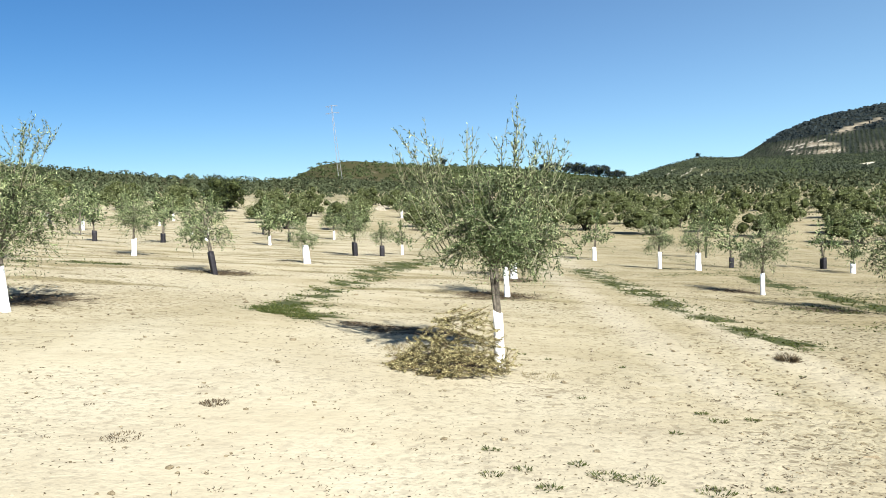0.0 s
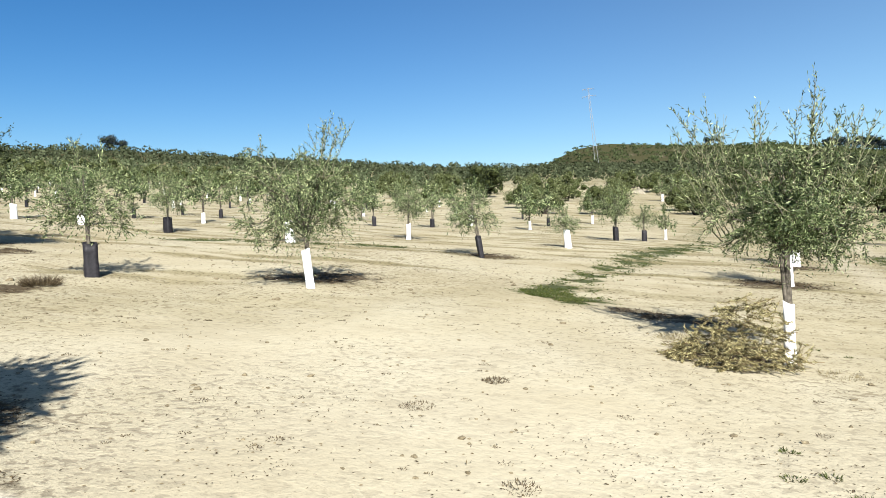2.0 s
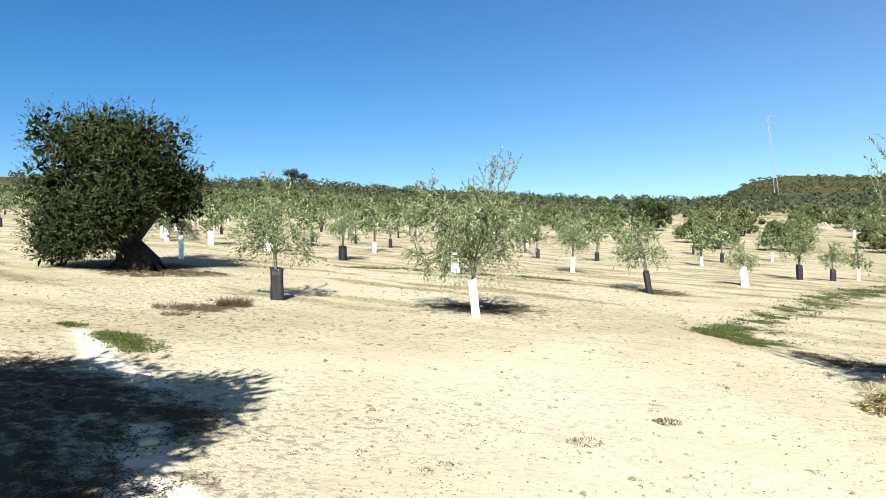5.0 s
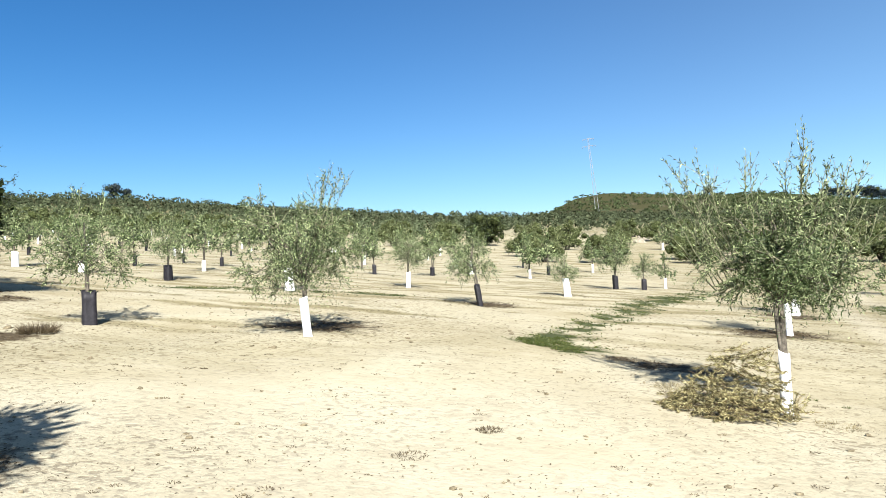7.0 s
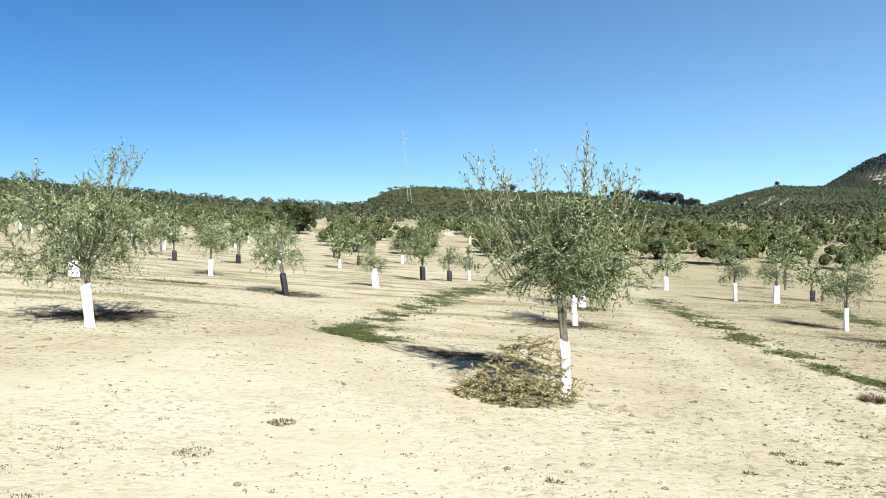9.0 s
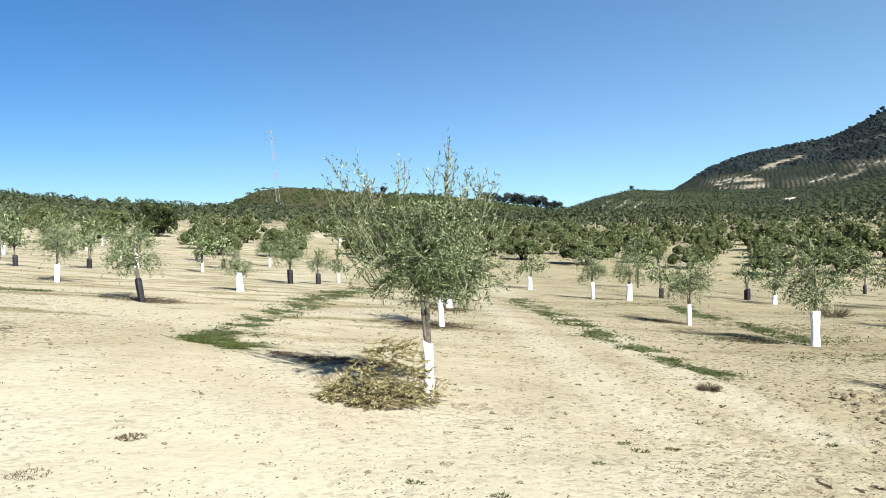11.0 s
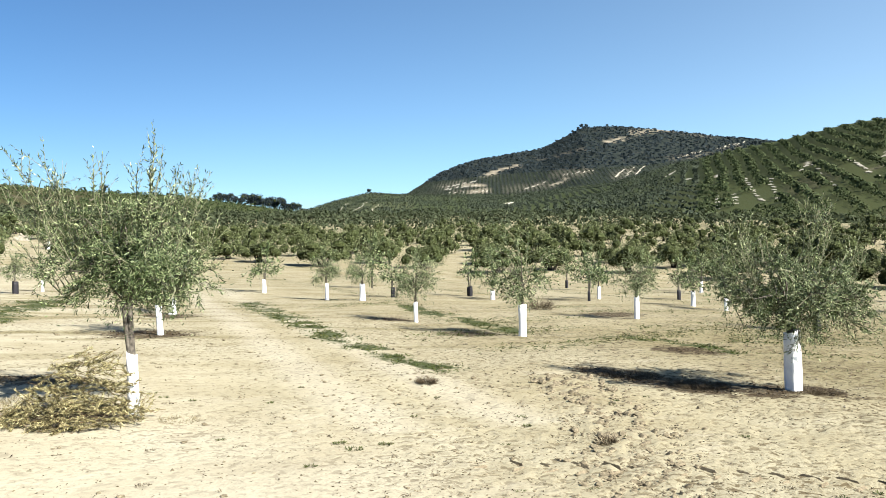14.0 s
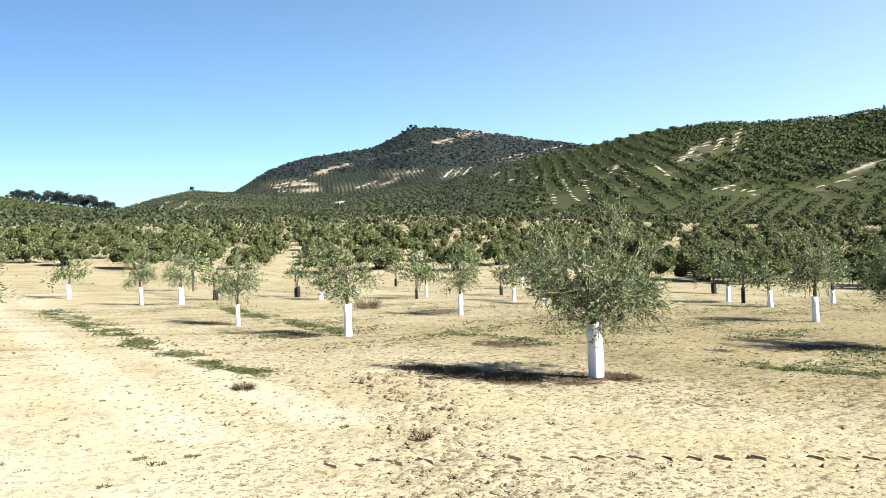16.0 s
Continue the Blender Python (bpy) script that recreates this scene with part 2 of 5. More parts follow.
RIGHT_RIDGE = [(-85, 8.3, 627), (-68.5, 8.15, 627), (-65.5, 7.85, 627), (-61, 8.0, 644), (-57.5, 8.25, 660), (-53, 7.9, 693), (-48.5, 7.0, 760),
               (-45.5, 6.7, 850), (-42, 6.0, 980), (-37, 4.7, 1200), (-33, 4.35, 1300), (-29, 4.0, 1300), (-22, 4.25, 1300), (-18.3, 4.4, 1300), (-15.6, 3.7, 1300), (-13.4, 3.0, 1300), (-10, 1.5, 1300)]
MOUNTAIN = [(-85, 3.0, 3000), (-60, 5.0, 3000), (-52, 6.4, 3000), (-47.7, 7.3, 3000), (-44.5, 7.8, 3000), (-40.4, 8.55, 3000), (-37, 8.95, 3000),
            (-34.9, 8.95, 3000), (-33.4, 8.2, 3000), (-31.8, 7.5, 3000), (-26.4, 6.75, 3000), (-23.8, 5.8, 3000), (-21.5, 4.4, 3000), (-18, 2.0, 3000)]


def smooth(e0, e1, v):
    k = np.clip((v - e0) / (e1 - e0), 0, 1)
    return k * k * (3 - 2 * k)


def plane(x, y):
    s = np.clip(x, -400, 60)
    return -0.07 * s + 0.03 * np.log1p(np.exp(np.clip((s - 4.0) / 1.5, -30, 30))) * 1.5


def ridge(x, y, table, start, power):
    r, az = np.hypot(x, y), np.degrees(np.arctan2(-x, y))
    t = np.array(table)
    el, rc = np.interp(az, t[:, 0], t[:, 1]), np.interp(az, t[:, 0], t[:, 2])
    crest = EYE_Z + rc * np.tan(np.radians(el))
    fx, fy = x / np.maximum(r, 1e-6) * start, y / np.maximum(r, 1e-6) * start
    foot = plane(fx, fy)
    k = (r - start) / (rc - start)
    up = foot + (crest - foot) * np.clip(k, 0, 1) ** power
    down = crest - 0.25 * np.maximum(r - rc, 0)
    edge = smooth(t[0, 0] - 25, t[0, 0], az) * (1 - smooth(t[-1, 0], t[-1, 0] + 25, az))
    z = np.where(k <= 1, up, np.maximum(down, -60))
    return np.where((k > 0) & (edge > 0), foot + (z - foot) * edge, -60.0)


def height(x, y):
    x, y = np.asarray(x, float), np.asarray(y, float)
    z = plane(x, y)
    r = np.hypot(x, y)
    for table, start, power in ((GROVE_RIDGE, 54, 1.28), (MAST_RIDGE, 260, 1.15), (RIGHT_RIDGE, 190, 1.25), (MOUNTAIN, 1300, 1.2)):
        z = np.maximum(z, ridge(x, y, table, start, power))
    wave = np.sin(x * 0.021 + 1.3) * np.sin(y * 0.017) * smooth(120, 400, r) * 1.5
    near = (np.sin(x * 1.7 + y * 0.6) * np.sin(y * 1.3 - x * 0.4) * 0.02 + np.sin(x * 0.55) * np.sin(y * 0.43 + 1.0) * 0.03) * (1 - smooth(40, 80, r))
    return z + wave + near


def scrub_line(az):
    """Elevation above which the mountain is wild scrub."""
    return np.interp(az, [-60, -47, -40, -34, -28, -22], [6.5, 6.6, 5.9, 5.8, 5.55, 5.0])


def on_slope(az, el):
    """The place at that azimuth where the hillside rises to that elevation."""
    r = np.arange(120, 3010, 2.0)
    x, y = -math.sin(radians(az)) * r, math.cos(radians(az)) * r
    up = np.degrees(np.arctan2(height(x, y) - EYE_Z, r))
    k = int(np.argmax(up > el))
    return float(x[k]), float(y[k])


def gz(x, y):
    return float(height(x, y))


# young trees: x, y, mesh, scale, guard colour, guard height, guard radius, lean
# in the middle and up the slope
PLANTS = [(1.1, 14.2, 1, 0.95, "white", 0.57, 0.055, -3), (1.65, 19.5, 2, 0.95, "white", 0.42, 0.09, 0), (-5.35, 16.4, 2, 0.95, "black", 0.52, 0.08, -9), (-4.2, 21.1, 2, 0.7, "white", 0.53, 0.1, -6),
          (-15.97, 18.0, 3, 0.95, "black", 0.47, 0.14, 0), (-11.07, 17.15, 0, 0.8, "white", 0.6, 0.12, -3), (-9.3, 21.2, 1, 0.95, "white", 0.5, 0.07, 2), (-13.97, 28.3, 3, 0.9, "black", 0.42, 0.12, 0),
          (-11.8, 29.6, 2, 0.9, "black", 0.38, 0.11, 0), (-8.0, 31.8, 1, 0.9, "white", 0.4, 0.06, 0), (-3.57, 26.7, 1, 1.0, "black", 0.5, 0.11, -2), (-2.68, 27.7, 2, 0.75, "black", 0.4, 0.12, 0)]
# on the open slope
PLANTS += [(-2.06, 29.7, 2, 0.65, "white", 0.4, 0.05, 0), (-7.2, 44, 0, 1.0, "white", 0.5, 0.07, 0), (-17.6, 13.0, 3, 0.85, "white", 0.7, 0.07, 1), (-24.7, 19.8, 0, 1.0, "white", 0.55, 0.12, 0),
           (-27.2, 19.5, 1, 1.0, "white", 0.55, 0.1, 0), (-23, 24, 1, 0.95, "black", 0.42, 0.1, 0), (-25.3, 29.7, 0, 0.95, "black", 0.42, 0.1, 0), (-21.6, 27.9, 3, 0.9, "black", 0.42, 0.1, 0),
           (-19.3, 23.8, 2, 1.0, "white", 0.4, 0.08, 0), (-20.1, 18.6, 1, 1.0, "white", 0.53, 0.12, 0), (7.4, 26.2, 3, 0.95, "white", 0.6, 0.07, 0), (8.5, 25.4, 2, 0.95, "white", 0.6, 0.1, 0)]
# along the track
PLANTS += [(10.7, 28.2, 0, 0.9, "black", 0.4, 0.12, 0), (7.3, 17.2, 1, 0.9, "white", 0.5, 0.055, -1), (14.2, 28.2, 2, 0.9, "black", 0.42, 0.13, 0), (14.3, 26.3, 2, 0.75, "white", 0.36, 0.09, 0),
           (8.2, 13.4, 3, 1.12, "white", 0.66, 0.085, 0), (17.8, 24.6, 3, 0.9, "black", 0.4, 0.08, 0), (19.3, 26, 1, 0.95, "white", 0.55, 0.07, 0), (13.6, 16.4, 1, 0.95, "white", 0.62, 0.075, 0),
           (22.8, 25, 2, 0.9, "black", 0.42, 0.09, 0), (19.8, 20.9, 0, 0.85, "white", 0.55, 0.08, 0), (19.6, 19.1, 2, 0.85, "white", 0.42, 0.07, 0), (16, 12.6, 2, 0.85, "black", 0.42, 0.09, 0)]
# in the lower field
PLANTS += [(33, 20.7, 2, 1.1, "black", 0.5, 0.13, -6), (26.3, 15.8, 1, 0.95, "white", 0.6, 0.09, 0), (26, 15, 2, 1.0, "black", 0.6, 0.1, 0), (25, 13.4, 1, 0.95, "white", 0.6, 0.09, -4),
           (20, 9.4, 1, 1.15, "white", 0.68, 0.09, -3), (30, 13.6, 3, 1.0, "white", 0.5, 0.08, 0), (40, 16, 1, 1.0, "black", 0.6, 0.1, 0), (-4.4, 92, 0, 1.5, "white", 0.9, 0.14, 0),
           (-5.5, 92, 1, 1.5, "white", 0.9, 0.14, 0), (-6.6, 92.5, 1, 1.4, "white", 0.9, 0.14, 0)]

# strips of green weeds along the rows: start, end, half-width
STRIPS = [(-2.55, 10.7, -1.9, 10.05, 0.4), (-2.4, 11.3, -2.2, 17.5, 0.36), (-2.2, 17.5, -1.7, 21.5, 0.5), (-1.7, 21.5, -0.3, 28.5, 0.55),
          (4.45, 25, 4.25, 17.0, 0.45), (4.25, 17, 4.25, 11.9, 0.36), (4.25, 11.9, 4.65, 9.6, 0.32), (9.4, 25, 8.75, 19.3, 0.4), (8.75, 19.3, 8.6, 14.4, 0.42),
          (10.3, 12.7, 10.6, 9.9, 0.36), (10.9, 6.4, 11.8, 4.0, 0.3), (-7.55, 4.5, -6.75, 4.32, 0.22), (-8.7, 4.65, -8.35, 4.6, 0.12), (-14.5, 16, -8.0, 17.5, 0.3)]
# bare pale fields and tracks on the far slopes: azimuth and elevation of both ends, half-thickness in degrees, how bare
# at the mountain's foot and on the low hill before it
BARE_FIELDS = [(-23.7, 4.7, -25.9, 5.0, 0.31, 0.49), (-25.8, 4.83, -27.4, 4.78, 0.13, 1), (-24.7, 4.3, -25.7, 4.3, 0.22, 0.49), (-26.1, 4.25, -27.5, 4.39, 0.18, 0.8),
               (-28.9, 3.29, -29.5, 3.35, 0.09, 1), (-29.0, 4.4, -32.1, 4.65, 0.3, 0.4), (-32.8, 5.44, -35.2, 5.65, 0.31, 0.46), (-32.5, 4.6, -33.9, 5.18, 0.09, 1),
               (-15.9, 3.25, -21.5, 3.5, 0.4, 0.4), (-17.6, 4.1, -24.2, 4.1, 0.2, 0.35)]
# where the hillside climbs to the saddle
BARE_FIELDS += [(-37.3, 5.16, -38.6, 5.57, 0.27, 0.4), (-44.4, 4.8, -45.0, 4.98, 0.13, 0.8),
                (-41.4, 6.3, -43.7, 6.5, 0.13, 0.5), (-45.1, 6.7, -45.9, 6.9, 0.18, 0.4), (-49.5, 3.6, -52.5, 4.6, 0.5, 0.35), (-50.5, 5.37, -50.9, 5.5, 0.13, 0.8)]
# on the mountain
BARE_FIELDS += [(-38.7, 8.35, -40.2, 8.47, 0.18, 0.7), (-40.4, 8.45, -41.5, 8.35, 0.09, 0.8), (-36.6, 7.74, -38.1, 8.05, 0.08, 1), (-27.5, 5.61, -28.8, 6.01, 0.11, 1),
                (-28.8, 6.01, -30.0, 6.24, 0.08, 1), (-32.8, 6.87, -35.3, 7.42, 0.09, 0.5), (-26.8, 5.41, -28.2, 5.64, 0.09, 0.5), (-31.7, 6.7, -32.6, 6.79, 0.08, 0.5),
                (-42.1, 8.1, -44.5, 7.72, 0.09, 0.4)]
# stony gaps in the scrub below the mast
BARE_FIELDS += [(4.6, 3.7, 4.1, 3.75, 0.09, 0.6), (1.6, 3.8, 1.2, 3.85, 0.08, 0.6), (6.6, 3.9, 6.2, 3.95, 0.08, 0.5), (-1.5, 3.6, -2.2, 3.55, 0.1, 0.5), (3.0, 4.1, 2.6, 4.1, 0.07, 0.5),
                (7.8, 3.5, 5.0, 3.4, 0.12, 0.3), (0.5, 3.3, -3.0, 3.2, 0.15, 0.3)]
# high on the right
BARE_FIELDS += [(-55.7, 5.75, -57.4, 5.9, 0.32, 0.5), (-56.0, 6.45, -58.2, 6.6, 0.25, 0.45), (-58.4, 6.7, -60.4, 7.0, 0.28, 0.45), (-59.4, 6.01, -59.9, 6.21, 0.13, 0.6),
                (-58.1, 3.43, -58.9, 3.59, 0.09, 0.9), (-60.0, 2.76, -60.4, 2.82, 0.09, 0.8), (-66.3, 4.04, -67.7, 4.52, 0.18, 0.7),
                (-66.0, 3.41, -66.6, 3.6, 0.09, 0.7), (-63.7, 3.04, -65.1, 2.85, 0.13, 0.45), (-59.8, 7.6, -62.7, 7.7, 0.22, 0.4), (-54.2, 4.68, -55.4, 4.95, 0.13, 0.5)]
# dark leaf litter under the trees, also painted where their shadows fall: x, y, radius
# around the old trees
LITTER_SHADES = [(-5.6, 1.8, 1.5), (-4.2, 1.6, 1.2), (0.0, 7.3, 0.7), (-6.3, 10.6, 1.3),
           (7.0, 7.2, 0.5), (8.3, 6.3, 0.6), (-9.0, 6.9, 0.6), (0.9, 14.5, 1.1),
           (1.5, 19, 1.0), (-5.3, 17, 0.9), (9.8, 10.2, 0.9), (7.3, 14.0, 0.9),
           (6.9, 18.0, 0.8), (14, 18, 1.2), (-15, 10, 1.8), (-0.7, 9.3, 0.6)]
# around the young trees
LITTER_SHADES += [(-0.15, 9.2, 0.5), (-1.2, 9.6, 0.4), (6.75, 8.7, 0.6), (6.9, 8.0, 0.75),
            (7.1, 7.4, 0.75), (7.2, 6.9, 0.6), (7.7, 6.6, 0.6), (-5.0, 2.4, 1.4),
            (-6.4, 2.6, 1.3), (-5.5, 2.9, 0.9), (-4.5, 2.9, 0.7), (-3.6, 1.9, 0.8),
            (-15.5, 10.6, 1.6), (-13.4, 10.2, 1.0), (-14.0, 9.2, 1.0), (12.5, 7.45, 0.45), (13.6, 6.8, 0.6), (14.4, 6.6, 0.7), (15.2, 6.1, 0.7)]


def segment_distance(x, y, x0, y0, x1, y1):
    dx, dy = x1 - x0, y1 - y0
    k = np.clip(((x - x0) * dx + (y - y0) * dy) / (dx * dx + dy * dy), 0, 1)
    return np.hypot(x - x0 - k * dx, y - y0 - k * dy)


def lumpy(x, y, f):
    return 0.5 + 0.5 * np.sin(x * f + 1.7 * np.sin(y * f * 0.7)) * np.sin(y * f * 1.3 + 1.3 * np.sin(x * f * 0.9))


def patchy(x, y, f):
    """Uneven patches with no grid to them, 0 to 1."""
    a = lumpy(0.83 * x + 0.56 * y, 0.83 * y - 0.56 * x, f)
    b = lumpy(0.31 * x - 0.95 * y, 0.31 * y + 0.95 * x, f * 2.17)
    c = lumpy(0.97 * x + 0.24 * y, 0.97 * y - 0.24 * x, f * 4.9)
    return 0.45 * a + 0.32 * b + 0.23 * c


def grass_cover(x, y):
    c = np.zeros_like(x)
    for x0, y0, x1, y1, w in STRIPS:
        d = segment_distance(x, y, x0, y0, x1, y1) + 0.5 * w * (patchy(x, y, 1.9) - 0.5)
        c = np.maximum(c, (0.95 if x0 > 3 else 1.1) * (1 - smooth(0.1 * w, 2.1 * w, d)))
    c = 1.3 * c * (0.22 + 0.78 * smooth(0.38, 0.62, patchy(x, y, 2.3)))
    r = np.hypot(x, y)
    c = np.maximum(c, (0.45 * smooth(110, 150, r) + 0.2 * smooth(150, 260, r) + 0.3 * smooth(500, 1100, r) + 0.25 * smooth(220, 320, r) * (x > 0)) * np.where((x < -0.35 * y) & (r < 190), 0.5, 1.0))
    c = np.maximum(c, 0.8 * smooth(8.5, 13, x) * (1 - smooth(9, 20, y)) * smooth(0.4, 0.8, lumpy(x, y * 1.5, 0.7)) * (0.4 + 0.6 * lumpy(x, y, 2.1)))
    c = np.maximum(c, 0.42 * smooth(4.5, 7, x) * smooth(8, 11, y) * (1 - smooth(24, 34, y)) * smooth(0.5, 0.85, lumpy(x * 0.45, y * 1.2, 0.9)))
    far = smooth(26, 34, np.hypot(x, y)) * (np.abs(((x - 4.6) / 5.7 + 0.5) % 1 - 0.5) < 0.09) * 0.45
    return np.maximum(c, far * (np.hypot(x, y) < 70))


def litter_shade_cover(x, y):
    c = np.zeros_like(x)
    for x0, y0, w in LITTER_SHADES:
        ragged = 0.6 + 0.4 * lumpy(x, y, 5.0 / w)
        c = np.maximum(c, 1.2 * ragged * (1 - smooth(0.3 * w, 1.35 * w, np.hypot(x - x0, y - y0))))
    # browner round each young tree, moved to its shadow side
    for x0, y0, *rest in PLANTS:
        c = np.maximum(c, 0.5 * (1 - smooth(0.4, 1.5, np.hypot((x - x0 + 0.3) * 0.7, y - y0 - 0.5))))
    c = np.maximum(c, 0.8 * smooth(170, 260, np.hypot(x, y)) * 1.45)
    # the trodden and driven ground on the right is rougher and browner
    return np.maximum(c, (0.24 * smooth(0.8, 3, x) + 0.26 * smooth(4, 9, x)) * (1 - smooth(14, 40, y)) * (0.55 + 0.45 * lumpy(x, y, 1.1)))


def ochre_cover(x, y):
    """Browner, weedier soil: off the wheel tracks on the right, and in bands between the far rows."""
    r = np.hypot(x, y)
    right = 0.35 * smooth(1.5, 4.5, x + 0.15 * y) + 0.48 * smooth(7.5, 10.5, x) * (1 - smooth(12, 18, y)) + 0.17 * smooth(4.6, 8.0, x + 0.1 * lumpy(x, y, 0.8))
    left = 0.34 * smooth(1.0, 5.0, -x) * (1 - smooth(9, 14, r)) * smooth(0.3, 0.7, patchy(x, y, 0.5))
    bands = 0.9 * smooth(8, 15, r) * smooth(0.58, 0.72, lumpy(x * 0.3, y * 2.2, 1.3) * 0.75 + 0.25 * lumpy(x, y * 2.0, 3.1))
    bands = np.maximum(np.maximum(bands, left), smooth(150, 220, r))
    bands = np.maximum(bands, 0.7 * smooth(40, 52, r) * smooth(0.55, 0.95, x / np.maximum(r, 1)))
    return np.clip(np.maximum(right * (0.8 + 0.2 * lumpy(x, y, 1.9)), bands), 0, 1)


def pale_cover(x, y):
    run = np.minimum(segment_distance(x, y, -7.35, 4.2, -6.6, 3.8), segment_distance(x, y, -6.6, 3.8, -5.7, 3.68))
    run = np.minimum(run, segment_distance(x, y, -5.7, 3.68, -5.2, 3.45))
    run = np.minimum(np.minimum(run, segment_distance(x, y, -8.0, 4.42, -7.35, 4.2)), segment_distance(x, y, -4.3, 2.75, -3.9, 2.45))
    run = np.minimum(run, segment_distance(x, y, -3.5, 2.15, -3.0, 1.85) - 0.1) + 0.14 * lumpy(x, y, 5.0) + 0.07 * lumpy(x, y, 13.0)
    tracks = np.minimum(np.abs(x - 2.5 - 0.02 * y), np.abs(x - 3.9 - 0.02 * y)) + np.where(y > 6, 0, 9)
    c = np.maximum(0.8 * (1 - smooth(0.12, 0.36, run)), 0.15 * (1 - smooth(0.1, 0.6, tracks)))
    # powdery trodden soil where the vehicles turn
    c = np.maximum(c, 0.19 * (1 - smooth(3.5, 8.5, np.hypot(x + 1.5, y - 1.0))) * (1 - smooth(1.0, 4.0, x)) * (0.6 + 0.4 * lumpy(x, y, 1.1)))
    r = np.hypot(x, y)
    az, el = np.degrees(np.arctan2(-x, y)), np.degrees(np.arctan2(height(x, y) - EYE_Z, np.maximum(r, 1)))
    for az0, el0, az1, el1, half, much in BARE_FIELDS:
        q = segment_distance(az, el, az0, el0, az1, el1) / half + 0.5 * lumpy(x, y, 0.09) - 0.25
        c = np.maximum(c, np.where(r > 250, 0.85 * much ** 1.6 * (1 - smooth(0.6, 1.3, q)), 0))
    return c


def part(name, mesh, mat, parent, label=""):
    ob = new(name, mesh)
    if mat is not None and not mesh.materials:
        mesh.materials.append(mat)
    ob.parent = parent
    if label:
        tagged(ob, label)
    return ob


def mesh_from(name, verts, faces, mat=None, smooth_shade=True):
    me = bpy.data.meshes.new(name)
    me.from_pydata(verts, [], faces)
    if smooth_shade:
        me.polygons.foreach_set("use_smooth", np.ones(len(me.polygons), bool))
    if mat is not None:
        me.materials.append(mat)
    me.update()
    return me


def mesh_quads(name, verts, mat, size=4):
    """A mesh of loose faces of that many corners, four vertices each."""
    n = len(verts) // size
    me = bpy.data.meshes.new(name)
    me.vertices.add(len(verts))
    me.vertices.foreach_set("co", np.asarray(verts, np.float32).ravel())
    me.loops.add(n * size)
    me.loops.foreach_set("vertex_index", np.arange(n * size, dtype=np.int32))
    me.polygons.add(n)
    me.polygons.foreach_set("loop_start", np.arange(0, n * size, size, dtype=np.int32))
    me.polygons.foreach_set("loop_total", np.full(n, size, dtype=np.int32))
    me.materials.append(mat)
    me.update(calc_edges=True)
    return me


def build_ground():
    rs = [0.0, 0.6]
    while rs[-1] < 60:
        rs.append(rs[-1] * 1.018 + 0.004)
    while rs[-1] < 4000:
        rs.append(rs[-1] * (1.016 if rs[-1] < 3060 else 1.06))
    azs = np.concatenate([np.arange(-78, -69, 0.7), np.arange(-69, -14, 0.46), np.arange(-14, 70, 0.7), np.arange(70, 282, 3.0)])
    R_, A = np.meshgrid(rs[1:], np.radians(azs), indexing="ij")
    X, Y = -np.sin(A) * R_, np.cos(A) * R_
    Z = height(X, Y)
    rng = np.random.default_rng(4)
    near = 1 - smooth(9, 16, R_)
    # tyre lugs and wheel ruts of the track on the right, small lumps everywhere
    rut = segment_distance(X, Y, 5.9, 8.4, 4.85, 5.7)
    rut = np.minimum(np.minimum(rut, segment_distance(X, Y, 4.85, 5.7, 3.9, 4.35)), segment_distance(X, Y, 3.9, 4.35, 3.2, 3.2))
    lug = (np.sin((Y * 0.97 + np.abs(X - 4.6) * 0.5) * 24) > 0.1) * (1 - smooth(0.25, 0.5, rut)) * 0.013
    along2 = segment_distance(X, Y, 2.9, 3.0, 3.2, 8.5)
    lug2 = (np.sin(Y * 34 + X * 6) > 0.2) * (1 - smooth(0.15, 0.4, along2)) * 0.012
    lumps = rng.normal(0, 1, X.shape) * (0.0018 + 0.003 * smooth(0.5, 3.5, X)) * np.clip(R_ / 5, 0.5, 1.6)
    Z = Z + near * (lumps + lug + lug2)
    nr, na = X.shape
    verts = np.stack([X.ravel(), Y.ravel(), Z.ravel()], 1)
    verts = np.vstack([verts, [[0, 0, gz(0, 0)]]])
    i, j = np.meshgrid(np.arange(nr - 1), np.arange(na), indexing="ij")
    j2 = (j + 1) % na
    quads = np.stack([i * na + j, (i + 1) * na + j, (i + 1) * na + j2, i * na + j2], -1).reshape(-1, 4)
    me = bpy.data.meshes.new("ground")
    tri = [(len(verts) - 1, k, (k + 1) % na) for k in range(na)]
    me.from_pydata(verts.tolist(), [], quads.tolist() + tri)
    me.polygons.foreach_set("use_smooth", np.ones(len(me.polygons), bool))
    me.materials.append(SOIL)
    me.materials.append(HILL)
    col = me.color_attributes.new("cover", "FLOAT_COLOR", "POINT")
    vx, vy = verts[:, 0], verts[:, 1]
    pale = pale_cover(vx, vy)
    data = np.stack([grass_cover(vx, vy) * (1 - pale), litter_shade_cover(vx, vy) * (1 - pale), pale, ochre_cover(vx, vy)], 1)
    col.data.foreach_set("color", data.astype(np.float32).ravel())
    # scrub and grove ground on the mountain
    cx, cy = vx[quads].mean(1), vy[quads].mean(1)
    cr = np.hypot(cx, cy)
    wild = cr > 1290
    me.polygons.foreach_set("material_index", np.concatenate([wild, np.zeros(len(tri), bool)]).astype(np.int32))
    me.update()
    return tagged(new("ground", me), "dry pale tilled soil with weed strips and wheel marks", "ground", kind="structure")


ground = build_ground()


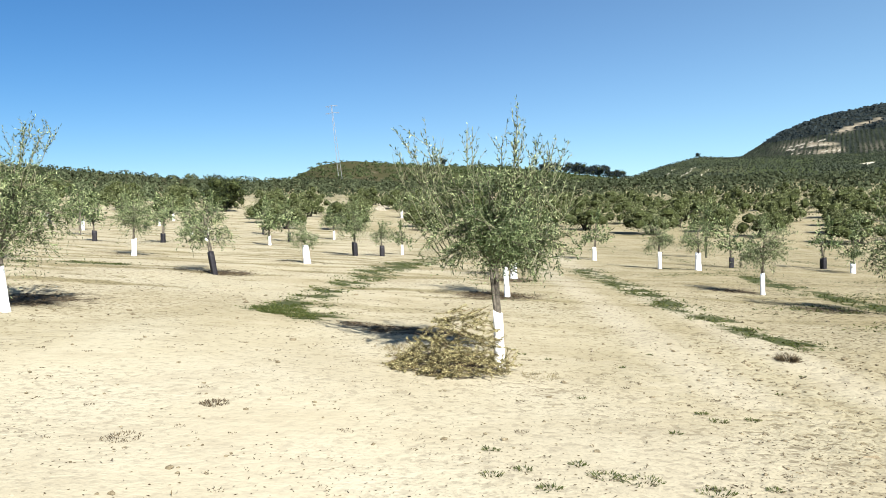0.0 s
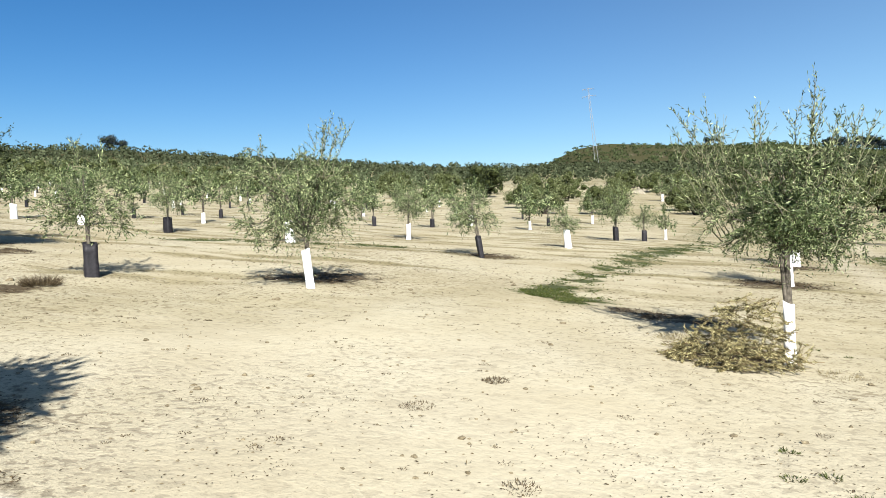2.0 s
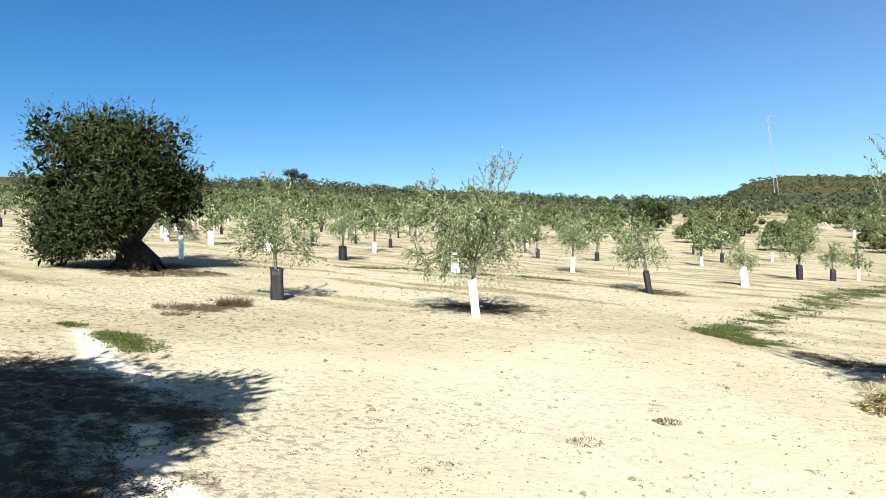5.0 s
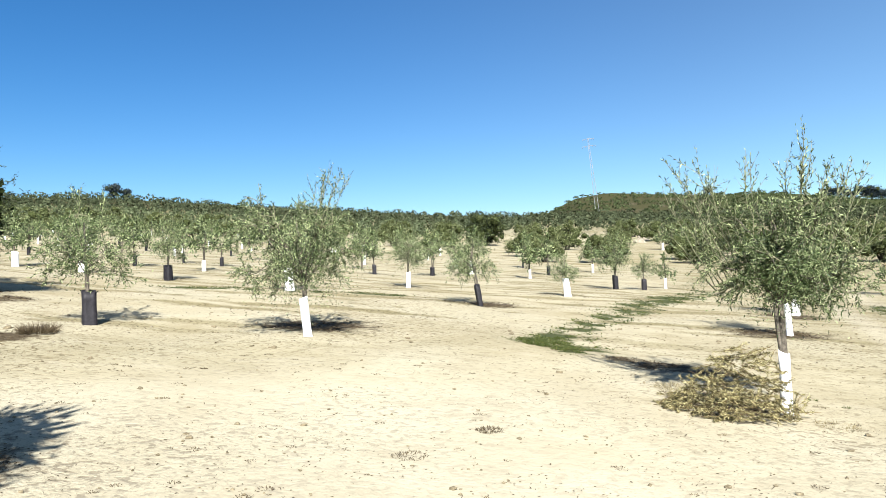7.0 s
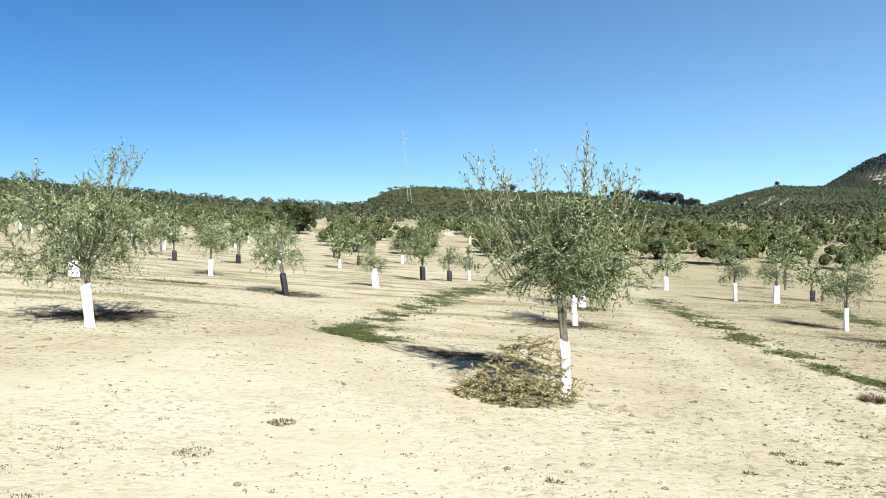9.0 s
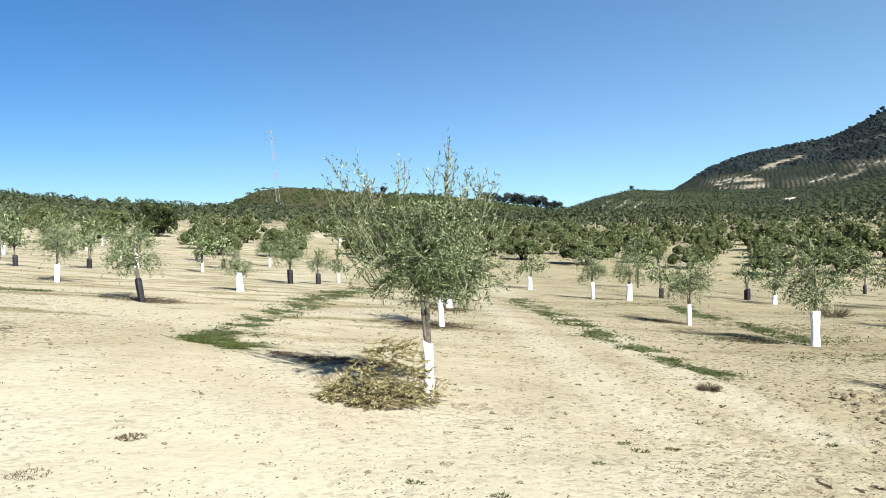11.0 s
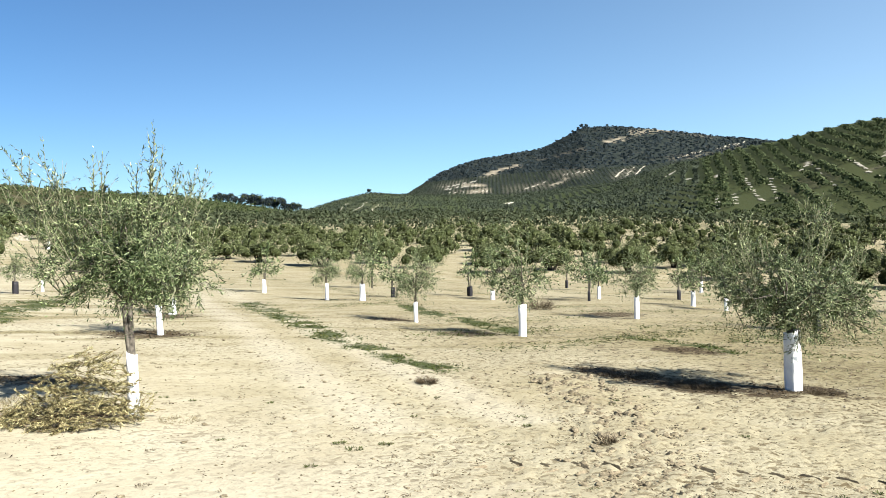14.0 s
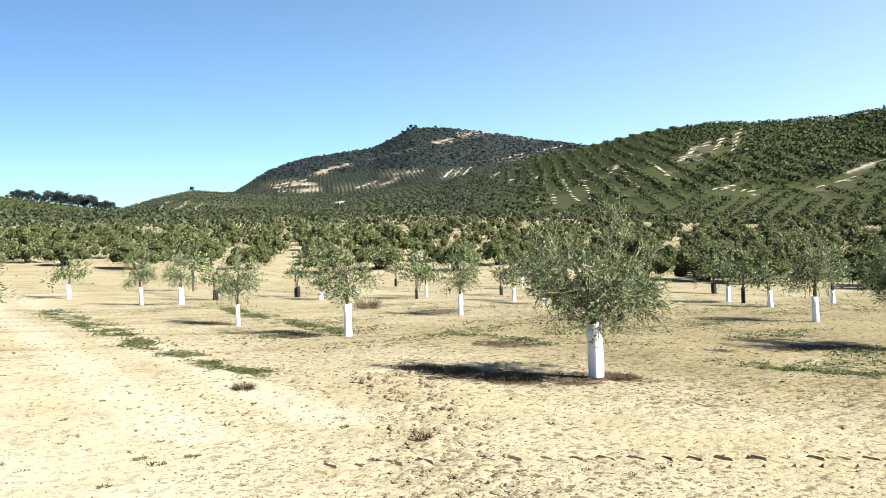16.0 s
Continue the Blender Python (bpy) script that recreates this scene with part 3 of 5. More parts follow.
# ---- growing things ----
def tube(verts, faces, pts, radii, sides):
    base = len(verts)
    pts = [Vector(p) for p in pts]
    for k, p in enumerate(pts):
        d = (pts[min(k + 1, len(pts) - 1)] - pts[max(k - 1, 0)]).normalized()
        a = d.orthogonal().normalized()
        b = d.cross(a)
        for s in range(sides):
            q = 2 * math.pi * s / sides
            verts.append(p + (a * math.cos(q) + b * math.sin(q)) * radii[k])
    for k in range(len(pts) - 1):
        for s in range(sides):
            u, v = base + k * sides + s, base + k * sides + (s + 1) % sides
            faces.append((u, v, v + sides, u + sides))
    faces.append(tuple(base + (len(pts) - 1) * sides + s for s in range(sides)))


def leaves_from(rng, points, dirs, length, width, facing=None):
    """Lance-shaped leaves (four corners each) at points, growing along dirs."""
    p, d = np.asarray(points), np.asarray(dirs)
    d = d / np.linalg.norm(d, axis=1, keepdims=True)
    n = len(p)
    side = np.cross(d, rng.normal(0, 1, (n, 3)) if facing is None else np.asarray(facing) + rng.normal(0, 0.3, (n, 3)))
    side /= np.maximum(np.linalg.norm(side, axis=1, keepdims=True), 1e-6)
    ln = (length * rng.uniform(0.7, 1.25, n))[:, None]
    wd = (width * rng.uniform(0.75, 1.2, n))[:, None]
    out = np.empty((n, 4, 3))
    out[:, 0] = p
    out[:, 1] = p + d * ln * 0.5 + side * wd * 0.5
    out[:, 2] = p + d * ln
    out[:, 3] = p + d * ln * 0.5 - side * wd * 0.5
    return out.reshape(-1, 3)


def bend(rng, start, direction, length, steps, wander, lift):
    pts, d = [Vector(start)], Vector(direction).normalized()
    for _ in range(steps):
        d = (d + Vector(rng.normal(0, wander, 3)) + Vector((0, 0, lift))).normalized()
        pts.append(pts[-1] + d * (length / steps))
    return pts


def young_olive_meshes(seed, tall, radius, clear, trunk_r, mains, seconds, twigs, per_twig, leaf, shoots=(), low=None, offset=(0.0, 0.0), core=0):
    """Trunk and crown of a young olive, its foot at the origin. shoots: x, y, height of each upright water shoot's tip."""
    rng = np.random.default_rng(seed)
    verts, faces, lp, ld = [], [], [], []
    tv, tf = [], []
    low = clear - 0.05 if low is None else low
    for stem in range(2):
        bow = bend(rng, (0.012 * stem, 0.01 * stem, -0.05), (0.012 * (1 - 2 * stem), 0.01, 1), clear + 0.1, 6, 0.022, 0.08)
        tube(verts, faces, bow, [trunk_r * (1.0 - 0.35 * stem) * (1.35 - 0.4 * k / 6) for k in range(7)], 7)
        if stem == 0:
            trunk = bow
    fork = trunk[-1]
    leader = [fork, fork + Vector((0.02, 0.01, (tall - clear) * 0.3)), fork + Vector((-0.01, 0.02, (tall - clear) * 0.7))]
    tube(verts, faces, leader, [trunk_r * 0.9, trunk_r * 0.6, trunk_r * 0.25], 6)
    centre = Vector((offset[0], offset[1], (low + tall) / 2))
    half = (tall - low) / 2
    for i in range(mains):
        a = 2 * math.pi * (i + rng.uniform(-0.35, 0.35)) / mains * 2.4
        up = rng.uniform(-0.75, 0.95)
        out = math.sqrt(1 - up * up) * rng.uniform(0.7, 0.98)
        tip = centre + Vector((math.cos(a) * out * radius, math.sin(a) * out * radius, up * half))
        start = fork + Vector((0, 0, rng.uniform(-0.12, 0.3) * (tall - clear) * 0.5))
        m1 = start.lerp(tip, 0.4) + Vector((0, 0, 0.16 * radius)) + Vector(rng.normal(0, 0.05, 3))
        m2 = start.lerp(tip, 0.75) + Vector((0, 0, 0.1 * radius)) + Vector(rng.normal(0, 0.05, 3))
        limb = [start, start.lerp(m1, 0.5) + Vector(rng.normal(0, 0.02, 3)), m1, m1.lerp(m2, 0.5), m2, m2.lerp(tip, 0.5), tip]
        tube(verts, faces, limb, [trunk_r * 0.34 * (1 - 0.12 * k) for k in range(7)], 4 if leaf < 0.1 else 3)
        for j in range(seconds):
            f = rng.uniform(0.2, 1.0) * 5.99
            k = int(f)
            s0 = limb[k].lerp(limb[k + 1], f - k)
            axis = (limb[k + 1] - limb[k]).normalized()
            d2 = (axis * 0.55 + Vector(rng.normal(0, 0.6, 3)) + Vector((0, 0, 0.1))).normalized()
            sec = bend(rng, s0, d2, radius * rng.uniform(0.2, 0.42), 3, 0.16, -0.06)
            if leaf < 0.1:
                tube(tv, tf, sec, [0.008, 0.006, 0.005, 0.003], 3)
            for w in range(twigs):
                g = rng.uniform(0.1, 1.0) * 2.99
                q = int(g)
                t0 = sec[q].lerp(sec[q + 1], g - q)
                d3 = ((sec[q + 1] - sec[q]).normalized() * 0.7 + Vector(rng.normal(0, 0.6, 3)) + Vector((0, 0, -0.05))).normalized()
                ln = rng.uniform(0.12, 0.3) * (0.7 if leaf < 0.05 else 0.85)
                end = t0 + d3 * ln + Vector((0, 0, -0.03))
                if leaf < 0.05:
                    tube(tv, tf, [t0, end], [0.003, 0.001], 3)
                for z in range(per_twig):
                    lp.append(t0.lerp(end, (z + rng.uniform(0, 1)) / per_twig))
                    ld.append(d3 * 0.8 + Vector(rng.normal(0, 0.55, 3)))
    for sx, sy, sz in shoots:
        foot = Vector((sx * 0.55, sy * 0.55, max(sz - rng.uniform(0.7, 0.95), low + 0.2)))
        tip = Vector((sx, sy, sz))
        sh = [foot.lerp(tip, k / 5) + Vector(rng.normal(0, 0.012, 3)) for k in range(6)]
        tube(tv, tf, sh, [0.007, 0.006, 0.005, 0.004, 0.003, 0.002], 3)
        for side in range(7):
            f = rng.uniform(0.35, 0.85) * 4.99
            k = int(f)
            s0 = sh[k].lerp(sh[k + 1], f - k)
            end = s0 + Vector(rng.normal(0, 0.09, 3)) + Vector((0, 0, rng.uniform(0.1, 0.22)))
            tube(tv, tf, [s0, end], [0.003, 0.001], 3)
            for z in range(14):
                lp.append(s0.lerp(end, rng.uniform(0, 1)))
                ld.append((end - s0).normalized() + Vector(rng.normal(0, 0.5, 3)))
        for z in range(76):
            h = rng.uniform(0.1, 1) * 4.99
            q = int(h)
            lp.append(sh[q].lerp(sh[q + 1], h - q))
            ld.append(Vector(rng.normal(0, 0.5, 3)) + Vector((0, 0, 0.6)))
    wood = mesh_from("trunk", [tuple(v) for v in verts], faces, BARK)
    if core:
        # the crown is thickest round the fork
        mid = np.array([offset[0] * 0.3 + 0.08, offset[1] * 0.3, low + 0.34 * (tall - low)])
        for p in mid + rng.normal(0, 1, (core, 3)) * np.array([0.36 * radius, 0.36 * radius, 0.17 * (tall - low)]):
            lp.append(p)
            ld.append(rng.normal(0, 1, 3))
    pts = np.array([tuple(p) for p in lp])
    out = pts - np.array([offset[0], offset[1], low + 0.35 * (tall - low)])
    out = out / np.maximum(np.linalg.norm(out, axis=1, keepdims=True), 0.05) * 0.8 + rng.normal(0, 0.45, out.shape)
    crown = mesh_quads("crown", leaves_from(rng, pts, [tuple(d) for d in ld], leaf, leaf * (0.21 if leaf < 0.1 else 0.25), out), LEAF)
    return wood, crown, mesh_from("fine_branchwork", [tuple(v) for v in tv], tf, TWIG)


def guard_mesh(seed, tall, radius, mat, squash=1.0, boxy=0.0):
    """A split plastic sleeve with a wall, a wavy rim and dents; boxy: folded to a square, flared at the foot otherwise."""
    rng = np.random.default_rng(seed)
    verts, faces, n, rows = [], [], 16 if boxy else 12, 5
    ph = rng.uniform(0, 6.28, 4)
    for inner in (0, 1):
        for k in range(rows):
            f = k / (rows - 1)
            for s in range(n):
                q = 2 * math.pi * s / n
                fold = boxy * (1 / max(abs(math.cos(q)), abs(math.sin(q))) - 1)
                r = radius * ((1.0 + fold - 0.03 * f if boxy else 0.97 + 0.16 * math.exp(-9 * f)) + (0.4 if boxy else 1.0) * 0.05 * math.sin(2 * q + ph[0] + 3 * f) + 0.03 * math.sin(5 * q + ph[1]) + 0.04 * math.sin(7 * f + ph[2])) - 0.004 * inner
                z = tall * f + (0.02 * math.sin(q + ph[3]) if k == rows - 1 else 0) - (0.02 if k == 0 else 0)
                verts.append((r * math.cos(q), r * math.sin(q) * squash, z))
    for inner in (0, 1):
        o = inner * rows * n
        for k in range(rows - 1):
            for s in range(n):
                u, v = o + k * n + s, o + k * n + (s + 1) % n
                faces.append((u, v, v + n, u + n) if not inner else (u, u + n, v + n, v))
    o = (rows - 1) * n
    for s in range(n):
        faces.append((o + s, o + (s + 1) % n, o + rows * n + (s + 1) % n, o + rows * n + s))
    return mesh_from("trunk_guard", verts, faces, mat)


MAIN_TREE = young_olive_meshes(11, 2.02, 0.68, 0.98, 0.028, 20, 7, 6, 25, 0.044,
                               [(-0.95, 0.1, 2.45), (-0.85, -0.1, 2.3), (-0.72, 0.2, 2.42), (-0.6, 0.0, 2.2), (-0.3, -0.3, 2.3), (-0.22, 0.1, 2.38), (0.12, 0.1, 2.36), (0.3, 0.0, 2.6),
                                (0.36, 0.15, 2.5), (0.26, -0.15, 2.4), (0.5, 0.1, 2.35), (0.68, 0.2, 2.28), (0.72, -0.2, 2.2), (-0.9, 0.1, 2.0), (-1.0, -0.1, 2.12), (-0.82, 0.2, 1.85), (-0.66, -0.2, 1.78),
                                (-0.52, 0.15, 1.92), (-0.95, 0.0, 2.25), (-0.45, -0.1, 2.1), (0.76, 0.1, 1.9), (0.8, -0.1, 1.72), (0.7, 0.1, 2.05), (-0.8, 0.0, 2.1), (-0.7, 0.15, 2.05), (-1.02, 0.1, 1.8), (-0.62, 0.1, 2.3), (0.42, -0.1, 2.25), (0.6, 0.15, 2.15)], 0.95, (0.02, 0.0), 7500)
LEANING_TREE = young_olive_meshes(21, 2.08, 0.98, 0.72, 0.034, 19, 7, 6, 25, 0.047,
                                  [(0.48, 0.52, 2.5), (0.58, 0.6, 2.42), (0.36, 0.5, 2.38), (0.7, 0.62, 2.35), (0.42, 0.4, 2.45), (0.62, 0.4, 2.3), (0.25, 0.35, 2.25)], 0.5, (-0.05, -0.05), 6500)
YOUNG = [young_olive_meshes(23, 2.1, 0.9, 0.8, 0.03, 13, 8, 5, 10, 0.068, [(0.2, 0.1, 2.3), (-0.3, 0.2, 2.25), (0.4, -0.3, 2.2)], 0.6, (0.0, 0.0), 900),
         young_olive_meshes(35, 1.9, 0.8, 0.8, 0.028, 12, 8, 5, 10, 0.068, [(0.2, 0.1, 2.05), (-0.3, 0.0, 2.1)], 0.6, (0.0, 0.0), 900),
         young_olive_meshes(47, 1.7, 0.68, 0.75, 0.025, 11, 7, 5, 10, 0.068, [(0.1, 0.2, 1.85), (-0.2, -0.2, 1.8)], 0.65, (0.0, 0.0), 700),
         young_olive_meshes(58, 1.8, 0.7, 0.85, 0.026, 11, 7, 5, 10, 0.068, [(0.1, 0.3, 2.1), (-0.2, -0.1, 2.0), (0.3, 0, 1.95)], 0.65, (0.0, 0.0), 700)]
TWO_HUMPS = [(0.2 + 0.11 * math.cos(k * 2.4) + 0.01 * k, -0.28 + 0.13 * math.sin(k * 2.4), 2.42 - 0.05 * k) for k in range(9)]
TWO_HUMPS += [(-0.42 + 0.13 * math.cos(k * 2.1), 0.48 + 0.15 * math.sin(k * 2.1), 2.16 - 0.045 * k) for k in range(9)]
TWO_HUMPS += [(0.52, -0.55, 1.85), (0.6, -0.6, 1.7), (-0.65, 0.6, 1.8), (-0.72, 0.66, 1.65), (0.1, 0.1, 1.95)]
ROUND_TREE = young_olive_meshes(64, 1.78, 0.98, 0.75, 0.042, 24, 7, 6, 24, 0.048, TWO_HUMPS, 0.6, (0.03, -0.04), 6500)
FAR_YOUNG = [young_olive_meshes(90 + k, 1.9, 0.85, 0.8, 0.03, 8, 4, 3, 6, 0.16, [(0.2, 0.1, 2.1)], 0.6, (0.0, 0.0), 130) for k in range(3)]


def plant(meshes, x, y, scale, turn, guard=None, label="", lean=0.0, guard_label=""):
    tree = new("young_olive_tree")
    tree.matrix_world = pose(x, y, gz(x, y), 0, lean, 0) @ pose(0, 0, 0, 0, 0, turn) @ Matrix.Scale(scale, 4)
    tagged(tree, label, "olive tree", "young olives of the plantation")
    part("trunk", meshes[0], BARK, tree)
    part("crown", meshes[1], LEAF, tree)
    part("fine_branchwork", meshes[2], TWIG, tree)
    if guard:
        kind, tall, radius, squash = guard
        boxy = kind == "black" or squash < 1
        mat = WHITE_PLASTIC if kind == "white" else DARK_PLASTIC
        g = part("trunk_guard", guard_mesh(int(abs(x * 31 + y * 17) * 10), tall / scale, radius / scale, mat, squash, 0.9 if boxy else 0.0), mat, tree, guard_label or kind + " plastic trunk guard")
    return tree


W_LABEL = "young grey-green olive tree in a white plastic trunk guard"
K_LABEL = "young grey-green olive tree in a black plastic trunk guard"
plant(MAIN_TREE, 0.53, 7.26, 1.0, 0, ("white", 0.57, 0.05, 1.0), "slender young olive with tall shoots and a white trunk sleeve", -1.0)
plant(LEANING_TREE, -5.63, 9.13, 1.0, 0, ("white", 0.57, 0.065, 1.0), "leafy young olive leaning over its white trunk guard", -6.5)
plant(YOUNG[0], -9.16, 8.54, 0.92, 140, ("black", 0.52, 0.13, 0.8), "young olive rising from a wide black trunk guard", 0.0)
plant(ROUND_TREE, 8.0, 6.45, 1.0, 0, ("white", 0.74, 0.075, 0.95), "round bushy young olive in a wide white trunk guard", -1.5)
plant(ROUND_TREE, 15.6, 5.2, 1.12, 75, ("white", 0.66, 0.09, 1.0), "bushy young olive shading the soil beside the weeds", 0.0)
for n, (x, y, kind, size, colour, tall, rad, lean) in enumerate(PLANTS):
    plant(YOUNG[kind] if math.hypot(x, y) < 28 else FAR_YOUNG[n % 3], x, y, size, n * 67 % 360, (colour, tall, rad * (0.7 if colour == "black" else 1.0), 1.0), W_LABEL if colour == "white" else K_LABEL, lean)


# ---- old olives ----
def lobes_of(rng, radius, low, top, count, skirt, arc, shift=(0.0, 0.0), dome=0.25):
    out = []
    for i in range(skirt):
        a = arc[0] + arc[1] * (i + rng.uniform(0, 0.6)) / skirt
        s = radius * rng.uniform(0.28, 0.4)
        out.append((math.cos(a) * radius * 0.68 + shift[0], math.sin(a) * radius * 0.68 + shift[1], low + s * 0.9, s, s))
    for i in range(count):
        a = rng.uniform(0, 6.28)
        rr = radius * math.sqrt(rng.uniform(0, 1)) * 0.72
        z = rng.uniform(low + 0.25 * (top - low), top - 0.22 * (top - low)) - dome * (rr / radius) ** 2 * (top - low)
        s = radius * rng.uniform(0.3, 0.46)
        out.append((math.cos(a) * rr + shift[0], math.sin(a) * rr + shift[1], z, s, s * rng.uniform(0.75, 1.0)))
    return out


def heart_quads(rng, lobe, fill=0.62, around=7, rows=4):
    """The leafy inside of a crown lobe: loose rough facets."""
    x, y, z, s, sz = lobe
    out = []
    r = fill * rng.uniform(0.75, 1.2, (rows + 1, around))
    for i in range(rows):
        for j in range(around):
            for a, b in ((i, j), (i + 1, j), (i + 1, j + 1), (i, j + 1)):
                t, q, k = math.pi * a / rows, 2 * math.pi * b / around, r[a, b % around]
                out.append((x + s * k * math.sin(t) * math.cos(q), y + s * k * math.sin(t) * math.sin(q), max(z + sz * k * math.cos(t), 0.05)))
    return np.array(out)


def old_olive_meshes(seed, radius, low, top, count, sprigs, leaf, width, trunk_r, mat, skirt=0, arc=(0.0, 6.28), spray=1, reach=0.0, shift=(0.0, 0.0), dome=0.25, stems=1, drape=()):
    rng = np.random.default_rng(seed)
    lobes = lobes_of(rng, radius, low, top, count, skirt, arc, shift, dome) + list(drape)
    verts, faces = [], []
    limbs = []
    base = [Vector((0, 0, -0.15)), Vector((0.03 + shift[0] * 0.2, shift[1] * 0.2, 0.22)), Vector((rng.uniform(-0.15, 0.15) + shift[0] * 0.7, rng.uniform(-0.1, 0.1) + shift[1] * 0.7, low * 0.55 + 0.3))]
    for n in range(stems - 1):
        # grove trees stand on two or three leaning stems
        q = 2 * math.pi * (n + rng.uniform(0, 0.5)) / stems
        foot = Vector((math.cos(q) * trunk_r * 1.6, math.sin(q) * trunk_r * 1.6, -0.1))
        knee = foot + Vector((math.cos(q) * 0.22, math.sin(q) * 0.22, 0.55)) + Vector(rng.normal(0, 0.06, 3))
        tube(verts, faces, [foot, foot.lerp(knee, 0.5) + Vector(rng.normal(0, 0.04, 3)), knee, knee + Vector((math.cos(q) * 0.4, math.sin(q) * 0.4, 0.75))],
             [trunk_r * 1.1, trunk_r * 0.85, trunk_r * 0.7, trunk_r * 0.35], 7)
    tube(verts, faces, base, [trunk_r * 1.7, trunk_r * 1.05, trunk_r * 0.8], 9)
    for i in range(5 if leaf < 0.2 else 0):
        q = 2 * math.pi * i / 5 + rng.uniform(-0.3, 0.3)
        tube(verts, faces, [(math.cos(q) * trunk_r * 2.1, math.sin(q) * trunk_r * 2.1, -0.12), (math.cos(q) * trunk_r * 1.0, math.sin(q) * trunk_r, 0.15), (math.cos(q) * trunk_r * 0.4 + shift[0] * 0.62, math.sin(q) * trunk_r * 0.4 + shift[1] * 0.62, 0.66)],
             [trunk_r * 0.35, trunk_r * 0.45, trunk_r * 0.3], 6)
    for x, y, z, s, sz in lobes[skirt:skirt + (9 if leaf < 0.2 else 4)]:
        e = Vector((x, y, z))
        m = base[-1].lerp(e, 0.5) + Vector(rng.normal(0, 0.12, 3))
        tube(verts, faces, [base[-1], m, e], [trunk_r * 0.5, trunk_r * 0.3, trunk_r * 0.1], 5)
    lp, ld, lf = [], [], []
    per = sprigs // len(lobes)
    for x, y, z, s, sz in lobes:
        v = rng.normal(0, 1, (per, 3))
        v /= np.linalg.norm(v, axis=1, keepdims=True)
        depth = rng.uniform(0.25, 1.12, (per, 1)) ** 0.45
        depth *= 1 + 0.16 * np.sin(v[:, :1] * 9 + x * 3) * np.sin(v[:, 1:2] * 8 + z * 2)
        at = np.array([x, y, z]) + v * depth * np.array([s, s, sz])
        if spray > 1:
            # leaves follow each other along short shoots
            m = per // spray
            grow = v[:m] + rng.normal(0, 0.45, (m, 3)) + np.array([0, 0, 0.25])
            grow = np.repeat(grow / np.linalg.norm(grow, axis=1, keepdims=True), spray, axis=0)
            v = np.repeat(v[:m], spray, axis=0)
            at = np.repeat(at[:m], spray, axis=0) + grow * np.tile(np.linspace(-0.35, 0.65, spray), m)[:, None] * reach * rng.uniform(0.5, 1.2, (m * spray, 1))
            lp.append(at)
            ld.append(grow * 0.8 + rng.normal(0, 0.45, v.shape))
        else:
            lp.append(at)
            ld.append(v * 0.3 + rng.normal(0, 0.6, v.shape))
        lf.append(v)
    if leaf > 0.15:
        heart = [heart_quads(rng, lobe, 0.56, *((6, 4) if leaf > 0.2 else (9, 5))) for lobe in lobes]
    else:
        # the inside of a near crown: big sprays, loosely packed, shade in their colour
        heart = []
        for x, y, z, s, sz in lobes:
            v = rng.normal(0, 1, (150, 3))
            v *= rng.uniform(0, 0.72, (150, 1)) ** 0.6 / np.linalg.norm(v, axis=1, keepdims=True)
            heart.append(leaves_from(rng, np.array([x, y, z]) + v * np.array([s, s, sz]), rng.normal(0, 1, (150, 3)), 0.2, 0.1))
    wood = mesh_from("trunk", [tuple(v) for v in verts], faces, BARK_SHADED)
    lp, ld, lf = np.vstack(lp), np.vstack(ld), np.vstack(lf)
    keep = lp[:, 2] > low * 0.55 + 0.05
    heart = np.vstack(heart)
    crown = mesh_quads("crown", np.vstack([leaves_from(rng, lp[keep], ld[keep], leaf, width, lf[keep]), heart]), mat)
    crown.materials.append(INNER_LEAF if leaf > 0.15 else INNER_SHADE)
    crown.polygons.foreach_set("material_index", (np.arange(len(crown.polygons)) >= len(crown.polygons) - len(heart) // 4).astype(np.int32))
    return wood, crown


DRAPE = [(0.95, -0.85, 1.35, 0.62, 0.55), (0.75, -1.15, 1.2, 0.62, 0.6), (0.2, -1.35, 1.0, 0.65, 0.7), (-0.3, -1.4, 0.75, 0.6, 0.65), (-0.8, -1.35, 0.55, 0.6, 0.55), (0.75, -0.7, 1.55, 0.6, 0.5), (-1.3, -1.15, 0.6, 0.6, 0.6)]
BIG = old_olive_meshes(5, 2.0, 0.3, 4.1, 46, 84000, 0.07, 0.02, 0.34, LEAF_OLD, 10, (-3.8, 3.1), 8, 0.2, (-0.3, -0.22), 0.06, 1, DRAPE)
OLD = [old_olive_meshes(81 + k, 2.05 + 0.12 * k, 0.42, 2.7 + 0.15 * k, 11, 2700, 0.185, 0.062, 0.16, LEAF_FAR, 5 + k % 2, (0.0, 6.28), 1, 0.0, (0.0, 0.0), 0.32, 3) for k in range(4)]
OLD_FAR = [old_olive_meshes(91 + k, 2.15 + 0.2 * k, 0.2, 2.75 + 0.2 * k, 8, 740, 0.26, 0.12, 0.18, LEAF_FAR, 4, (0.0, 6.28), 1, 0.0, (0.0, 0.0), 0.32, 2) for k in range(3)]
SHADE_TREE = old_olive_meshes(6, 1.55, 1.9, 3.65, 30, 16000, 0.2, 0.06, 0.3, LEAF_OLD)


def old_tree(meshes, x, y, scale, turn, label, group="", spread=(1.0, 1.0)):
    tree = new("olive_tree")
    tree.matrix_world = pose(x, y, gz(x, y), 0, 0, turn) @ Matrix.Diagonal((scale * spread[0], scale, scale * spread[1], 1))
    tagged(tree, label, "olive tree", group)
    part("trunk", meshes[0], BARK_SHADED, tree)
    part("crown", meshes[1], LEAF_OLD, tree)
    return tree


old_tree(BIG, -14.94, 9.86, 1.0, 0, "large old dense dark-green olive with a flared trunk")
